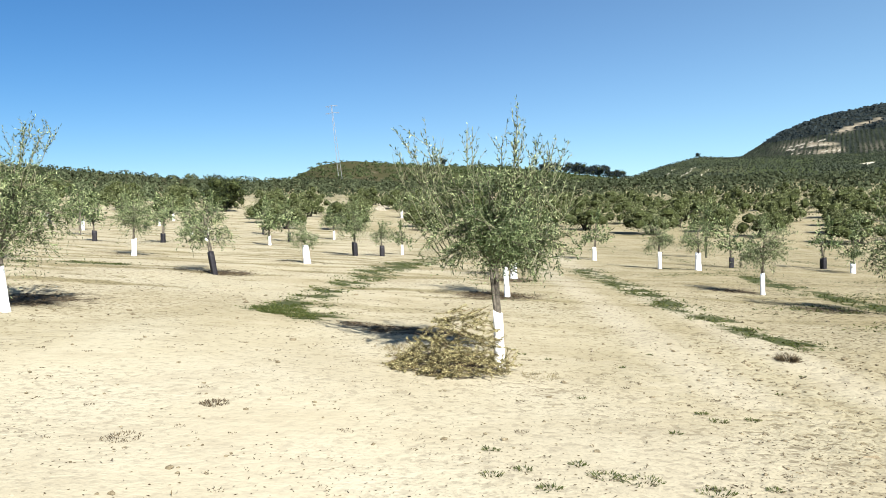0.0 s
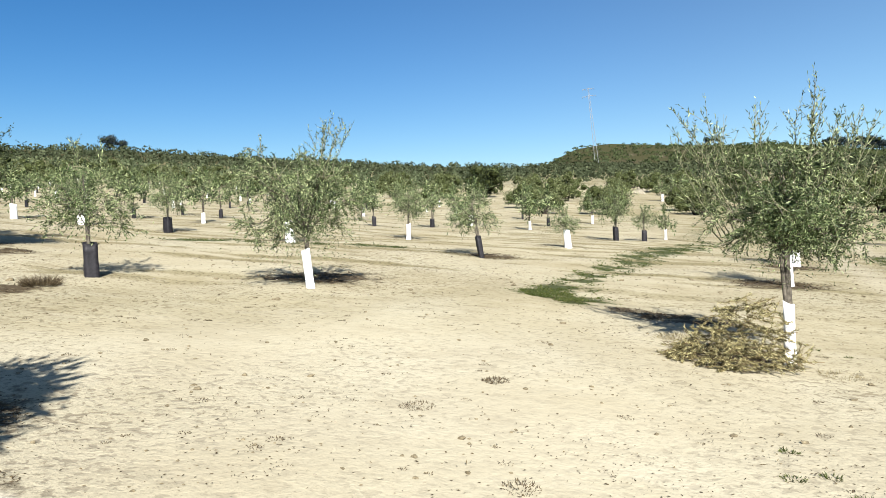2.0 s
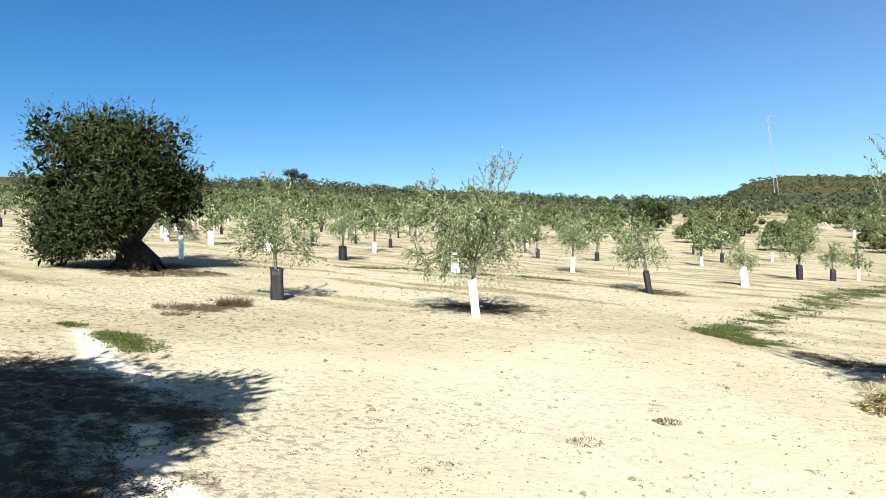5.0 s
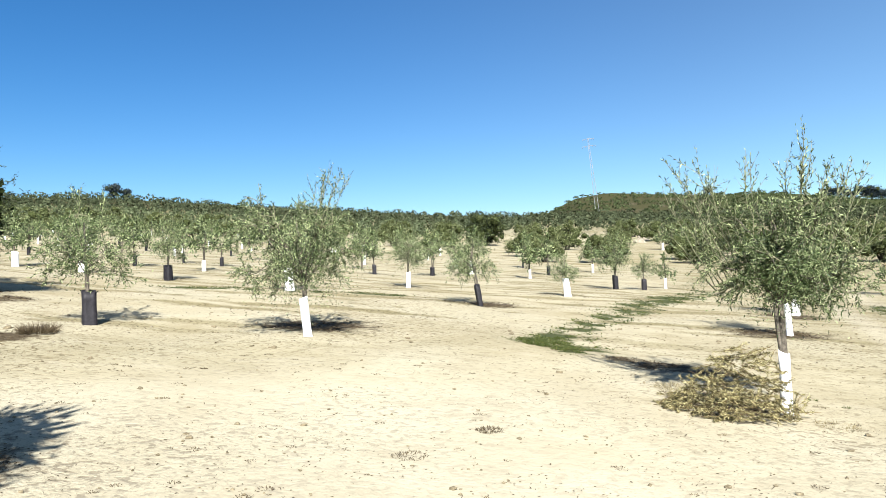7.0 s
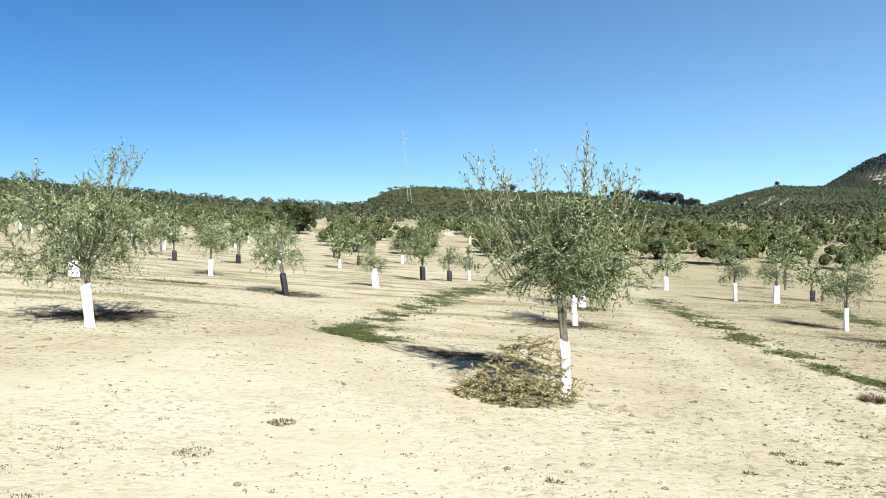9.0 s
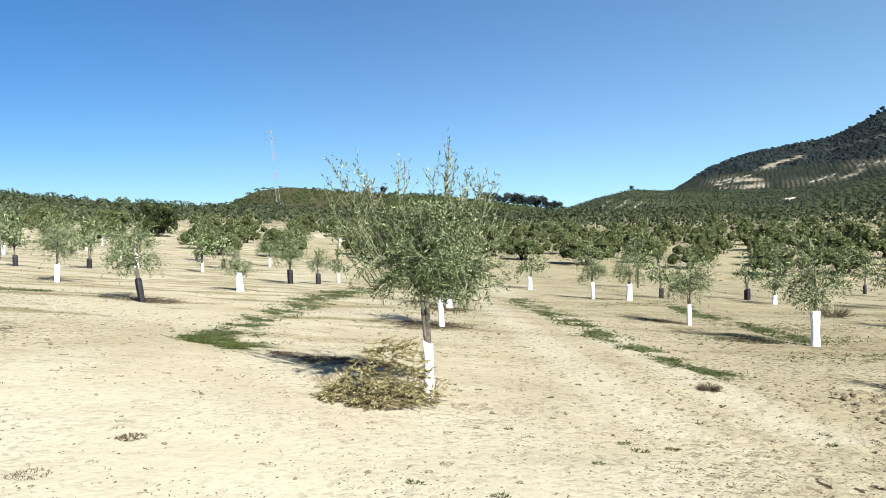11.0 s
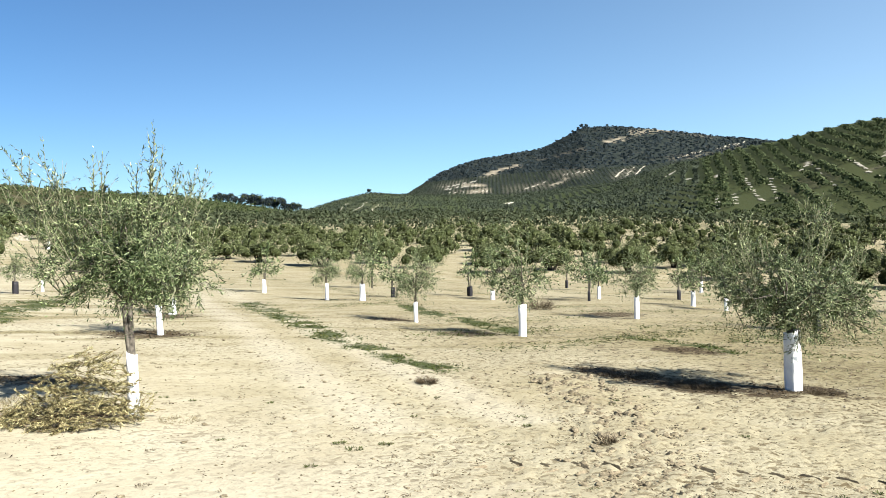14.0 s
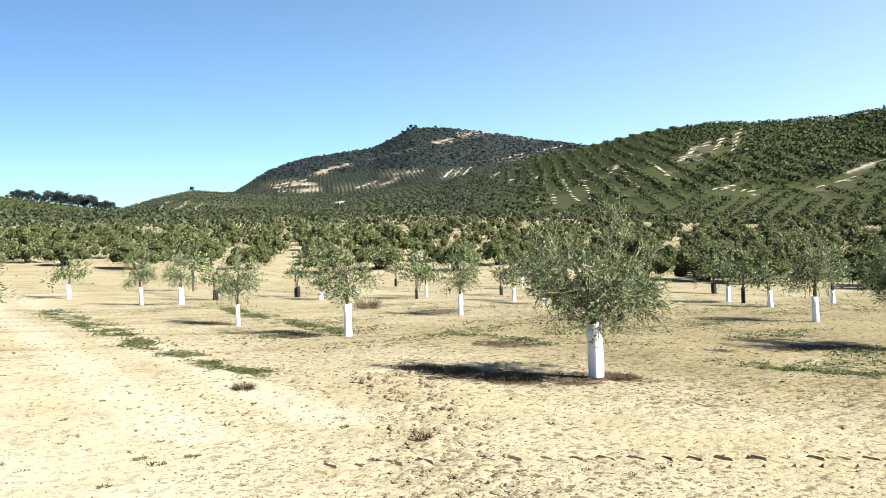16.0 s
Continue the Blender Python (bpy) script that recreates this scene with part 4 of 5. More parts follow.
old_tree(SHADE_TREE, -3.44, -0.93, 1.0, 130, "large old olive casting broken shade on the soil")

rng = np.random.default_rng(9)


def grove_spots(r0, r1, az0, az1, step, row_turn, jitter, near_limit=None):
    n = int(r1 / step) + 2
    gx, gy = np.meshgrid(np.arange(-n, n + 1) * step, np.arange(-n, n + 1) * step)
    c, s = math.cos(radians(row_turn)), math.sin(radians(row_turn))
    x = (gx * c - gy * s).ravel() + rng.normal(0, jitter, gx.size)
    y = (gx * s + gy * c).ravel() + rng.normal(0, jitter, gx.size)
    r, az = np.hypot(x, y), np.degrees(np.arctan2(-x, y))
    k = (r > r0) & (r < r1) & (az > az0) & (az < az1)
    return x[k], y[k], r[k], az[k]


# the old grove: its near trees one by one
gx, gy, gr, ga = grove_spots(44, 165, -74, 64, 8.0, 21, 1.1)
edge = np.interp(ga, [-74, -60, -50, -42, -33, -27, -22, -7, 0, 14, 27, 64], [48, 53, 57, 63, 60, 60, 68, 70, 66, 60, 92, 105])
keep = (gr > edge) & ~((np.abs(ga - 9.2) < 0.8) & (gr < 124)) & ~((np.abs(ga - 5.6) < 0.9) & (gr < 124)) & ~((np.abs(ga - 17.5) < 1.7) & (gr < 104))
order = np.argsort(gr[keep])[:288]
GX, GY = gx[keep][order], gy[keep][order]
# closer planted at the bottom of the valley
dx, dy, dr, da = grove_spots(50, 112, -76, -44, 5.6, 33, 0.8)
dense = (dr > np.interp(da, [-76, -60, -50, -44], [48, 52, 60, 74])) & (np.min(np.hypot(dx[:, None] - GX[None], dy[:, None] - GY[None]), axis=1) > 3.4)
GX, GY = np.concatenate([GX, dx[dense]]), np.concatenate([GY, dy[dense]])
order = np.argsort(np.hypot(GX, GY))
GX, GY = GX[order], GY[order]
reach = float(np.sort(gr[keep])[:288].max())
for n, (x, y) in enumerate(zip(GX, GY)):
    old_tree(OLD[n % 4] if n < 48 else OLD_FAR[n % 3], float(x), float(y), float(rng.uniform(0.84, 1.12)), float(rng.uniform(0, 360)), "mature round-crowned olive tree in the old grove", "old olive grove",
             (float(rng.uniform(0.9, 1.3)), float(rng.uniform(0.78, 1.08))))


def clump_field(name, xs, ys, size, tall, sprigs, leaf, mat, label, category, grow=1.0):
    """Many far crowns in one mesh: each a rough cap of facets with sprigs."""
    n = len(xs)
    zs = height(xs, ys)
    k = size * rng.uniform(0.7, 1.25, n) * grow
    v = rng.normal(0, 1, (n, sprigs, 3))
    v /= np.linalg.norm(v, axis=2, keepdims=True)
    v[:, :, 2] = np.abs(v[:, :, 2]) * 1.15 - 0.35
    rad = rng.uniform(0.72, 1.08, (n, sprigs, 1)) * k[:, None, None]
    centre = np.stack([xs, ys, zs + tall * 0.42 * k / size], 1)[:, None, :]
    p = centre + v * rad * np.array([1, 1, tall / size * 0.55])
    d = v + rng.normal(0, 0.6, v.shape)
    d /= np.linalg.norm(d, axis=2, keepdims=True)
    side = np.cross(v, rng.normal(0, 1, v.shape))
    side /= np.linalg.norm(side, axis=2, keepdims=True)
    up = np.cross(side, v)
    lw = leaf * rng.uniform(0.6, 1.3, (n, sprigs, 1)) * k[:, None, None] / size
    tip = up * lw * 0.7 + d * lw * 0.25
    quad = np.stack([p - tip, p + side * lw * 0.6, p + tip + v * lw * 0.3, p - side * lw * 0.6], 2).reshape(-1, 3)
    ob = new(name, mesh_quads(name, quad, mat))
    return tagged(ob, label, category, kind="stuff")


def rows_spots(r0, r1, az0, az1, along, across, turn, jitter):
    """Places in straight planted rows."""
    n, m = int(r1 / along) + 2, int(r1 / across) + 2
    u, v = np.meshgrid(np.arange(-n, n + 1) * along, np.arange(-m, m + 1) * across)
    c, s = math.cos(radians(turn)), math.sin(radians(turn))
    x = (u * c - v * s).ravel() + rng.normal(0, jitter, u.size)
    y = (u * s + v * c).ravel() + rng.normal(0, jitter, u.size)
    r, az = np.hypot(x, y), np.degrees(np.arctan2(-x, y))
    k = (r > r0) & (r < r1) & (az > az0) & (az < az1)
    return x[k], y[k], r[k], az[k]


def pick(keep, *arrays):
    return [a[keep] for a in arrays]


x, y, r, az = rows_spots(100, 262, -74, 64, 5.0, 6.0, 21, 1.0)
x, y, r, az = pick((r > reach + 1) | (az > 30), x, y, r, az)
x, y, r, az = pick((az < 22) | (r > 185), x, y, r, az)
clump_field("far_grove", x, y, 2.1, 2.6, 38, 0.46, LEAF_HILL, "far rows of mature olive trees climbing the slope", "olive grove")
x, y, r, az = rows_spots(112, 190, 19, 66, 4.6, 5.4, 78, 0.6)
clump_field("upper_plantation", x, y, 1.5, 2.2, 56, 0.34, LEAF_YOUNG_FAR, "rows of young olives climbing the slope", "olive grove")
x, y, r, az = rows_spots(262, 604, -18, 16, 6.4, 7.6, 28, 2.2)
x, y = pick(rng.uniform(0, 1, len(x)) < 0.45 + 0.5 * lumpy(x, y, 0.05), x, y)
clump_field("mast_hill_trees", x, y, 2.1, 2.3, 20, 0.8, LEAF_SLOPE, "olives and shrubs on the low hill", "hill trees")
# dry soil showing between the planted rows: azimuth and elevation of the first and last dash, their width and tilt in degrees, rows of dashes
# ladders on the near face of the hill
DASHES = [(-44.65, 2.4, -44.7, 3.3, 0.34, 0.0, 0.2), (-45.95, 2.45, -45.8, 3.4, 0.42, 0.03, 0.2), (-47.55, 2.9, -46.5, 4.5, 0.42, -0.03, 0.19), (-48.75, 2.8, -48.15, 4.4, 0.4, -0.03, 0.19),
          (-54.8, 4.2, -53.2, 5.4, 0.45, -0.06, 0.22), (-50.2, 4.9, -50.9, 5.4, 0.4, 0.1, 0.3), (-52.2, 3.7, -51.0, 5.2, 0.3, -0.04, 0.35)]
# the open field high up, and the flank beyond it
DASHES += [(-55.4, 5.5, -56.2, 6.4, 0.8, 0.12, 0.2), (-56.5, 5.45, -57.1, 6.7, 0.75, 0.12, 0.22), (-57.7, 6.0, -58.2, 7.1, 0.6, 0.14, 0.24), (-58.9, 6.1, -59.5, 7.5, 0.55, 0.14, 0.3),
           (-57.7, 3.3, -60.1, 3.0, 0.5, 0.1, 0.5), (-66.3, 4.0, -68.2, 4.6, 0.9, 0.2, 0.35), (-64.6, 3.1, -66.6, 3.6, 0.5, 0.12, 0.5)]
# hatched rows beyond the saddle and at the mountain's foot
DASHES += [(-37.4, 5.1, -37.9, 5.6, 0.3, 0.12, 0.14), (-38.2, 5.2, -38.7, 5.7, 0.28, 0.12, 0.16), (-39.0, 5.3, -39.4, 5.75, 0.25, 0.12, 0.2), (-41.0, 4.9, -41.7, 5.3, 0.25, 0.1, 0.14),
           (-42.5, 4.65, -43.0, 4.7, 0.3, 0.05, 0.2), (-42.0, 6.35, -43.5, 6.65, 0.3, 0.09, 0.3), (-44.6, 6.8, -46.4, 7.15, 0.25, 0.1, 0.3), (-33.5, 5.4, -35.7, 5.65, 0.22, 0.1, 0.28),
           (-24.2, 4.7, -26.6, 5.05, 0.3, 0.1, 0.24), (-24.4, 4.5, -26.9, 4.8, 0.3, 0.08, 0.26)]
DASHES += [(-24.6, 4.2, -27.5, 4.3, 0.24, 0.08, 0.36), (-15.95, 2.95, -16.8, 3.6, 0.14, 0.04, 0.13), (-17.2, 2.95, -18.1, 3.55, 0.14, 0.04, 0.13), (-18.5, 2.95, -19.2, 3.45, 0.14, 0.04, 0.13), (-30.5, 4.4, -32.0, 4.8, 0.22, 0.1, 0.25)]


def dash_spots():
    """Azimuth, elevation, width and tilt of every bare strip on the far slopes."""
    out = []
    for az0, el0, az1, el1, wide, tilt, step in DASHES:
        n = max(2, int(math.hypot(az1 - az0, el1 - el0) / step))
        for k in range(n + 1):
            f = k / n
            if rng.uniform() < 0.88:
                out.append((az0 + (az1 - az0) * f + rng.normal(0, 0.05), el0 + (el1 - el0) * f + rng.normal(0, 0.02), wide * rng.uniform(0.6, 1.2), tilt))
    return out


def soil_strips(spots):
    verts, faces = [], []
    for az, el, wide, tilt in spots:
        b, n = len(verts), 4
        tall = rng.uniform(0.055, 0.115)
        for row in (0, 1):
            for k in range(n + 1):
                f = k / n - 0.5
                x, y = on_slope(az - wide * f, el + tilt * f + row * tall * (1 - 1.2 * abs(f)) + rng.normal(0, 0.008))
                verts.append((x, y, gz(x, y) + 0.35))
        faces += [(b + k, b + k + 1, b + n + 2 + k, b + n + 1 + k) for k in range(n)]
    me = mesh_from("bare_soil_strips", verts, faces, CHALK)
    tagged(new("bare_soil_strips", me), "strips of pale dry soil between the olive rows", "bare soil", kind="stuff")


SPOTS = dash_spots()
soil_strips(SPOTS)


def clear_of_strips(x, y, reach):
    """False for a tree whose crown would stand before a bare strip."""
    r = np.hypot(x, y)
    az, el = np.degrees(np.arctan2(-x, y)), np.degrees(np.arctan2(height(x, y) - EYE_Z, r))
    free = np.ones(len(x), bool)
    for a, e, wide, tilt in SPOTS:
        free &= (np.abs(az - a) > wide * 0.4 + np.degrees(0.8 / r)) | (el > e + 0.1) | (el + np.degrees(reach / r) < e)
    return free


# the hillside: rows up and down the slope, other angles beyond the saddle and near the top
xs, ys = [], []
for n, (turn, along, across) in enumerate(((46, 4.4, 10.4), (24, 6.5, 8.5), (60, 6.5, 9.0), (12, 6.0, 9.0), (150, 5.0, 9.0), (35, 9.0, 11.0), (18, 5.0, 6.4))):
    x, y, r, az = rows_spots(190, 1300, -76, -12, along, across, turn, 0.45)
    block = np.where(az > -43.5 + 2.0 * np.sin(r * 0.011), 1 + np.floor((az + 0.012 * r + 60) / 5.0).astype(int) % 3, 0)
    block = np.where((az > -26) & (r > 760), 5, block)
    block = np.where(r < 315 + 25 * np.sin(az * 0.5), 6, block)
    block = np.where((az < -55) & (r > 470 + 4 * (az + 57)), 4, block)
    rc = np.interp(az, [-76, -60, -53, -48.5, -45.5, -42, -37, -33, -12], [632, 648, 693, 760, 850, 980, 1200, 1300, 1300]) - 14
    bare = pale_cover(x, y)
    x, y = pick((block == n) & (r < rc) & (bare < 0.66) & (r > np.interp(az, [-76, -50, -30, -12], [165, 190, 225, 250])), x, y)
    xs.append(x + 2.0 * np.sin(y * 0.031))
    ys.append(y)
x, y = np.concatenate(xs), np.concatenate(ys)
gaps = (rng.uniform(0, 1, len(x)) > 0.04) & clear_of_strips(x, y, 3.4)
x, y = x[gaps], y[gaps]
r, az = np.hypot(x, y), np.degrees(np.arctan2(-x, y))
close, left = r < 345, az > -43.5
# smaller trees where the soil between the rows shows
grow = 1 - 0.45 * smooth(0.12, 0.4, pale_cover(x, y))
clump_field("near_slope_grove", x[close], y[close], 2.2, 2.4, 44, 0.47, LEAF_SLOPE, "regular olive rows at the foot of the hillside", "olive grove")
clump_field("hillside_grove", x[left & ~close], y[left & ~close], 2.4, 2.6, 9, 1.2, LEAF_FOOT_HAZED, "olive rows on the far lower hillside", "olive grove", grow[left & ~close])
clump_field("terraced_grove", x[~left & ~close], y[~left & ~close], 3.3, 3.3, 26, 0.98, LEAF_SLOPE, "regular olive rows on the far hillside", "olive grove", grow[~left & ~close])
x, y, r, az = rows_spots(1310, 2990, -56, -19, 7.5, 12.0, 62, 0.8)
el = np.degrees(np.arctan2(height(x, y) - EYE_Z, r))
bare = pale_cover(x, y)
x, y, bare = pick(clear_of_strips(x, y, 3.2) & (bare < rng.uniform(0.45, 1.0, len(x))) & (el < scrub_line(az)) & (el > np.interp(az, [-56, -48, -42, -35, -27, -19], [7.5, 6.6, 5.8, 4.2, 3.6, 3.9])), x, y, bare)
clump_field("mountain_foot_grove", x, y, 3.6, 3.0, 9, 2.0, LEAF_FOOT_HAZED, "olive rows at the foot of the mountain", "olive grove", 1 - 0.35 * smooth(0.2, 0.5, bare))
x, y, r, az = grove_spots(1500, 3005, -60, -19, 17.0, 0, 7.0)
el = np.degrees(np.arctan2(height(x, y) - EYE_Z, r))
bare = pale_cover(x, y)
x, y = pick((el > scrub_line(az)) & (bare < 0.5), x, y)
clump_field("mountain_scrub", x, y, 6.0, 3.2, 9, 4.4, SCRUB_HAZED, "dark oak scrub on the far mountain", "scrub")

# ---- the young plantation goes on up the slope ----
FAR_WHITE, FAR_BLACK = guard_mesh(3, 0.55, 0.085, WHITE_PLASTIC), guard_mesh(4, 0.45, 0.075, DARK_PLASTIC, 0.8, 0.9)
x, y, r, az = rows_spots(33, 118, 11, 66, 5.0, 5.6, 78, 0.6)
taken = np.min(np.hypot(x[:, None] - np.array([p[0] for p in PLANTS])[None], y[:, None] - np.array([p[1] for p in PLANTS])[None]), axis=1)
x, y, r = pick((taken > 3.0) & ~((np.abs(az - 17.5) < 1.3) & (r > 45)) & (r < np.interp(az, [11, 16, 27, 40], [50, 58, 92, 118])), x, y, r)
x2, y2, r2, az2 = rows_spots(31, 56, -62, -6, 4.2, 5.6, 78, 0.5)
taken = np.min(np.hypot(x2[:, None] - np.array([p[0] for p in PLANTS])[None], y2[:, None] - np.array([p[1] for p in PLANTS])[None]), axis=1)
x2, y2 = pick((taken > 3.0) & (rng.uniform(0, 1, len(x2)) < 0.38) & (r2 < np.interp(az2, [-62, -50, -30, -12, -6], [40, 46, 50, 53, 53])), x2, y2)
x, y = np.concatenate([x, x2]), np.concatenate([y, y2])
for n, (px, py) in enumerate(zip(x, y)):
    tree = new("young_olive_tree")
    size = float(rng.uniform(0.85, 1.2))
    white = n % 3 == 0 if px < 0 else n % 4 == 2
    size *= 1.0 if px < 0 else 1.2
    tree.matrix_world = pose(float(px), float(py), gz(px, py), 0, 0, n * 71 % 360) @ Matrix.Scale(size, 4)
    tagged(tree, W_LABEL if white else K_LABEL, "olive tree", "young olives of the plantation")
    part("trunk", FAR_YOUNG[n % 3][0], BARK, tree)
    part("crown", FAR_YOUNG[n % 3][1], LEAF, tree)
    if (px > 0 and n % 2) or (px < 0 and n % 3 == 2):
        tagged(tree, "young grey-green olive tree with a bare trunk", "olive tree", "young olives of the plantation")
        continue
    part("trunk_guard", FAR_WHITE if white else FAR_BLACK, None, tree, "white plastic trunk guard" if white else "black plastic trunk guard")

# ---- lone dark trees on the ridge and in the grove ----
DARK_OAK = old_olive_meshes(140, 3.2, 0.6, 5.6, 14, 900, 0.75, 0.36, 0.3, SCRUB_HAZED)


BROAD_OAK = old_olive_meshes(141, 3.3, 0.3, 5.2, 18, 2600, 0.36, 0.17, 0.3, LEAF_OLD)


def oak(x, y, scale, label, meshes=DARK_OAK):
    tree = new("oak_tree")
    tree.matrix_world = pose(x, y, gz(x, y), 0, 0, x * 13 % 360) @ Matrix.Scale(scale, 4)
    tagged(tree, label, "oak tree")
    part("trunk", meshes[0], BARK, tree)
    part("crown", meshes[1], SCRUB_HAZED, tree)


for az, r, size in ((45.0, 262, 0.95), (44.2, 264, 0.7), (-6.80, 597, 0.98), (-7.16, 599, 1.27), (-7.52, 601, 1.10), (-7.88, 598, 1.40), (-8.24, 600, 1.06), (-8.60, 597, 0.98), (-8.96, 599, 1.65), (-9.32, 601, 1.43), (-9.68, 598, 1.81), (-10.04, 600, 1.38), (-10.40, 597, 1.26), (-10.76, 599, 1.65), (-11.12, 601, 1.43), (-11.48, 598, 1.81), (-11.84, 600, 1.06), (-12.20, 597, 0.98), (-12.56, 599, 1.27), (-12.92, 601, 1.10),
                    (0.8, 600, 1.1), (-18.3, 1297, 1.3),
                    (-34.9, 2994, 2.9), (-35.2, 2995, 2.6), (-34.6, 2995, 2.2), (-36.8, 2996, 1.8), (-34.2, 2996, 1.8)):
    oak(-math.sin(radians(az)) * r, math.cos(radians(az)) * r, size, "dark dense evergreen oak standing alone")
oak(-math.sin(radians(17.5)) * 100, math.cos(radians(17.5)) * 100, 0.96, "broad dark evergreen oak among the grey olives", BROAD_OAK)


# ---- lattice mast ----
def lattice_mast(x, y, tall, wide):
    mast = new("lattice_mast")
    mast.matrix_world = pose(x, y, gz(x, y) - 0.3, 0, -5.5, 6)
    tagged(mast, "tall thin galvanised lattice power mast on the hill", "mast")

    def corner(q, f):
        w = wide * (1 - 0.78 * f) / 2
        return Vector((w * (1 if q in (0, 3) else -1), w * (1 if q < 2 else -1), tall * f))

    for q in range(4):
        v, f = [], []
        tube(v, f, [corner(q, 0), corner(q, 0.5), corner(q, 1)], [0.14, 0.13, 0.12], 4)
        part("leg", mesh_from("leg", [tuple(p) for p in v], f, STEEL), STEEL, mast)
    for k in range(12):
        for q in range(4):
            v, f = [], []
            tube(v, f, [corner(q, k / 12), corner((q + 1) % 4, (k + 1) / 12)], [0.03, 0.03], 3)
            part("brace", mesh_from("brace", [tuple(p) for p in v], f, STEEL), STEEL, mast)
    for k, half in ((0.985, 3.6), (0.89, 4.2)):
        v, f = [], []
        tube(v, f, [(-half, 0, tall * k), (0, 0, tall * k + 0.25), (half, 0, tall * k)], [0.13, 0.17, 0.13], 4)
        arm = part("cross_arm", mesh_from("cross_arm", [tuple(p) for p in v], f, STEEL), STEEL, mast)
        for at in (-half * 0.95, -half * 0.55, half * 0.55, half * 0.95):
            v, f = [], []
            tube(v, f, [(at, 0, tall * k), (at, 0, tall * k - 0.5), (at, 0, tall * k - 0.9)], [0.1, 0.16, 0.08], 6)
            part("insulator", mesh_from("insulator", [tuple(p) for p in v], f, STEEL), STEEL, arm)


mx, my = on_slope(8.8, 3.45)
lattice_mast(mx, my, 0.101 * math.hypot(mx, my), 2.2)


# ---- pale earth banks on the slope ----
def earth_bank(az, r, wide, tall):
    x, y = -math.sin(radians(az)) * r, math.cos(radians(az)) * r
    rng = np.random.default_rng(int(az * 100))
    bm = bmesh.new()
    bmesh.ops.create_icosphere(bm, subdivisions=3, radius=1)
    for v in bm.verts:
        k = 1 + 0.4 * noise.noise(v.co * 1.6 + Vector((az, 0, 0))) + 0.15 * noise.noise(v.co * 5 + Vector((0, az, 0)))
        v.co = Vector((v.co.x * wide * k, v.co.y * wide * 0.5 * k, v.co.z * tall * k))
    me = bpy.data.meshes.new("earth_bank")
    bm.to_mesh(me)
    bm.free()
    me.materials.append(PALE_EARTH)
    ob = new("earth_bank", me)
    ob.matrix_world = pose(x, y, gz(x, y), 0, 0, az)
    tagged(ob, "bare pale earth bank cut into the slope", "earth bank")


for az, r, wide, tall in ((9.3, 104, 0.4, 0.8), (9.2, 112, 0.4, 0.9), (9.1, 122, 0.5, 0.9), (5.8, 112, 1.0, 0.6), (5.5, 122, 1.1, 0.8), (18.95, 138, 0.8, 0.75)):
    earth_bank(az, r, wide, tall)


# ---- cut branches heaped at the foot of the main tree ----
def brush_pile(x, y, wide, deep, tall):
    rng = np.random.default_rng(77)
    pile = new("brush_pile")
    pile.matrix_world = pose(x, y, gz(x, y))
    tagged(pile, "heap of dry cut olive branches with straw-coloured leaves", "brush pile")
    verts, faces, lp, ld = [], [], [], []
    for i in range(300):
        a, k = rng.uniform(0, 6.28), math.sqrt(rng.uniform(0, 1))
        px = math.cos(a) * k * wide
        # highest where it leans on the trunk
        rise = tall * (0.55 + 0.45 * px / wide) if px > -0.2 * wide else tall * 0.46 * (1.2 + px / wide)
        p = Vector((px, math.sin(a) * k * deep, (1 - k ** 2.5) * rise * rng.uniform(0.0, 1.0) + 0.01))
        q = rng.uniform(0, 6.28)
        d = Vector((math.cos(q), math.sin(q), rng.uniform(-0.3, 0.6)))
        ln = rng.uniform(0.15, 0.42)
        pts = bend(rng, p - d * ln * 0.5, d, ln, 3, 0.14, -0.03)
        for v in pts:
            v.z = max(v.z, 0.005)
        tube(verts, faces, pts, [0.0026, 0.0023, 0.002, 0.001], 3)
        for z in range(84):
            f = rng.uniform(0.1, 1) * 2.99
            m = int(f)
            lp.append(pts[m].lerp(pts[m + 1], f - m))
            ld.append((pts[m + 1] - pts[m]).normalized() + Vector(rng.normal(0, 0.4, 3)))
    part("branch_tangle", mesh_from("branch_tangle", [tuple(v) for v in verts], faces, TWIG_DRY), TWIG_DRY, pile)
    part("dry_foliage", mesh_quads("dry_foliage", leaves_from(rng, lp, ld, 0.04, 0.0062), DRY_LEAF), DRY_LEAF, pile)


brush_pile(-0.0, 7.1, 0.6, 0.45, 1.0)


def dry_weed(x, y, wide, tall, count, mat, label):
    rng = np.random.default_rng(int(abs(x * 100 + y * 7)))
    n = count * 3
    a, k = rng.uniform(0, 6.28, n), np.sqrt(rng.uniform(0, 1, n))
    px, py = np.cos(a) * k * wide * 0.6, np.sin(a) * k * wide * 0.6
    p = np.stack([px, py, np.full(n, -0.005) - height(x, y) + height(x + px, y + py)], 1)
    d = np.stack([np.cos(a) * 0.7, np.sin(a) * 0.7, rng.uniform(0.2, 1.2, n)], 1) + rng.normal(0, 0.3, (n, 3))
    d[:, 2] = np.abs(d[:, 2])
    ob = new("dry_weed", mesh_quads("dry_weed", leaves_from(rng, p, d, tall, 0.005), mat))
    ob.matrix_world = pose(x, y, gz(x, y))
    tagged(ob, label, "weed", "dry weeds on the soil", "stuff")


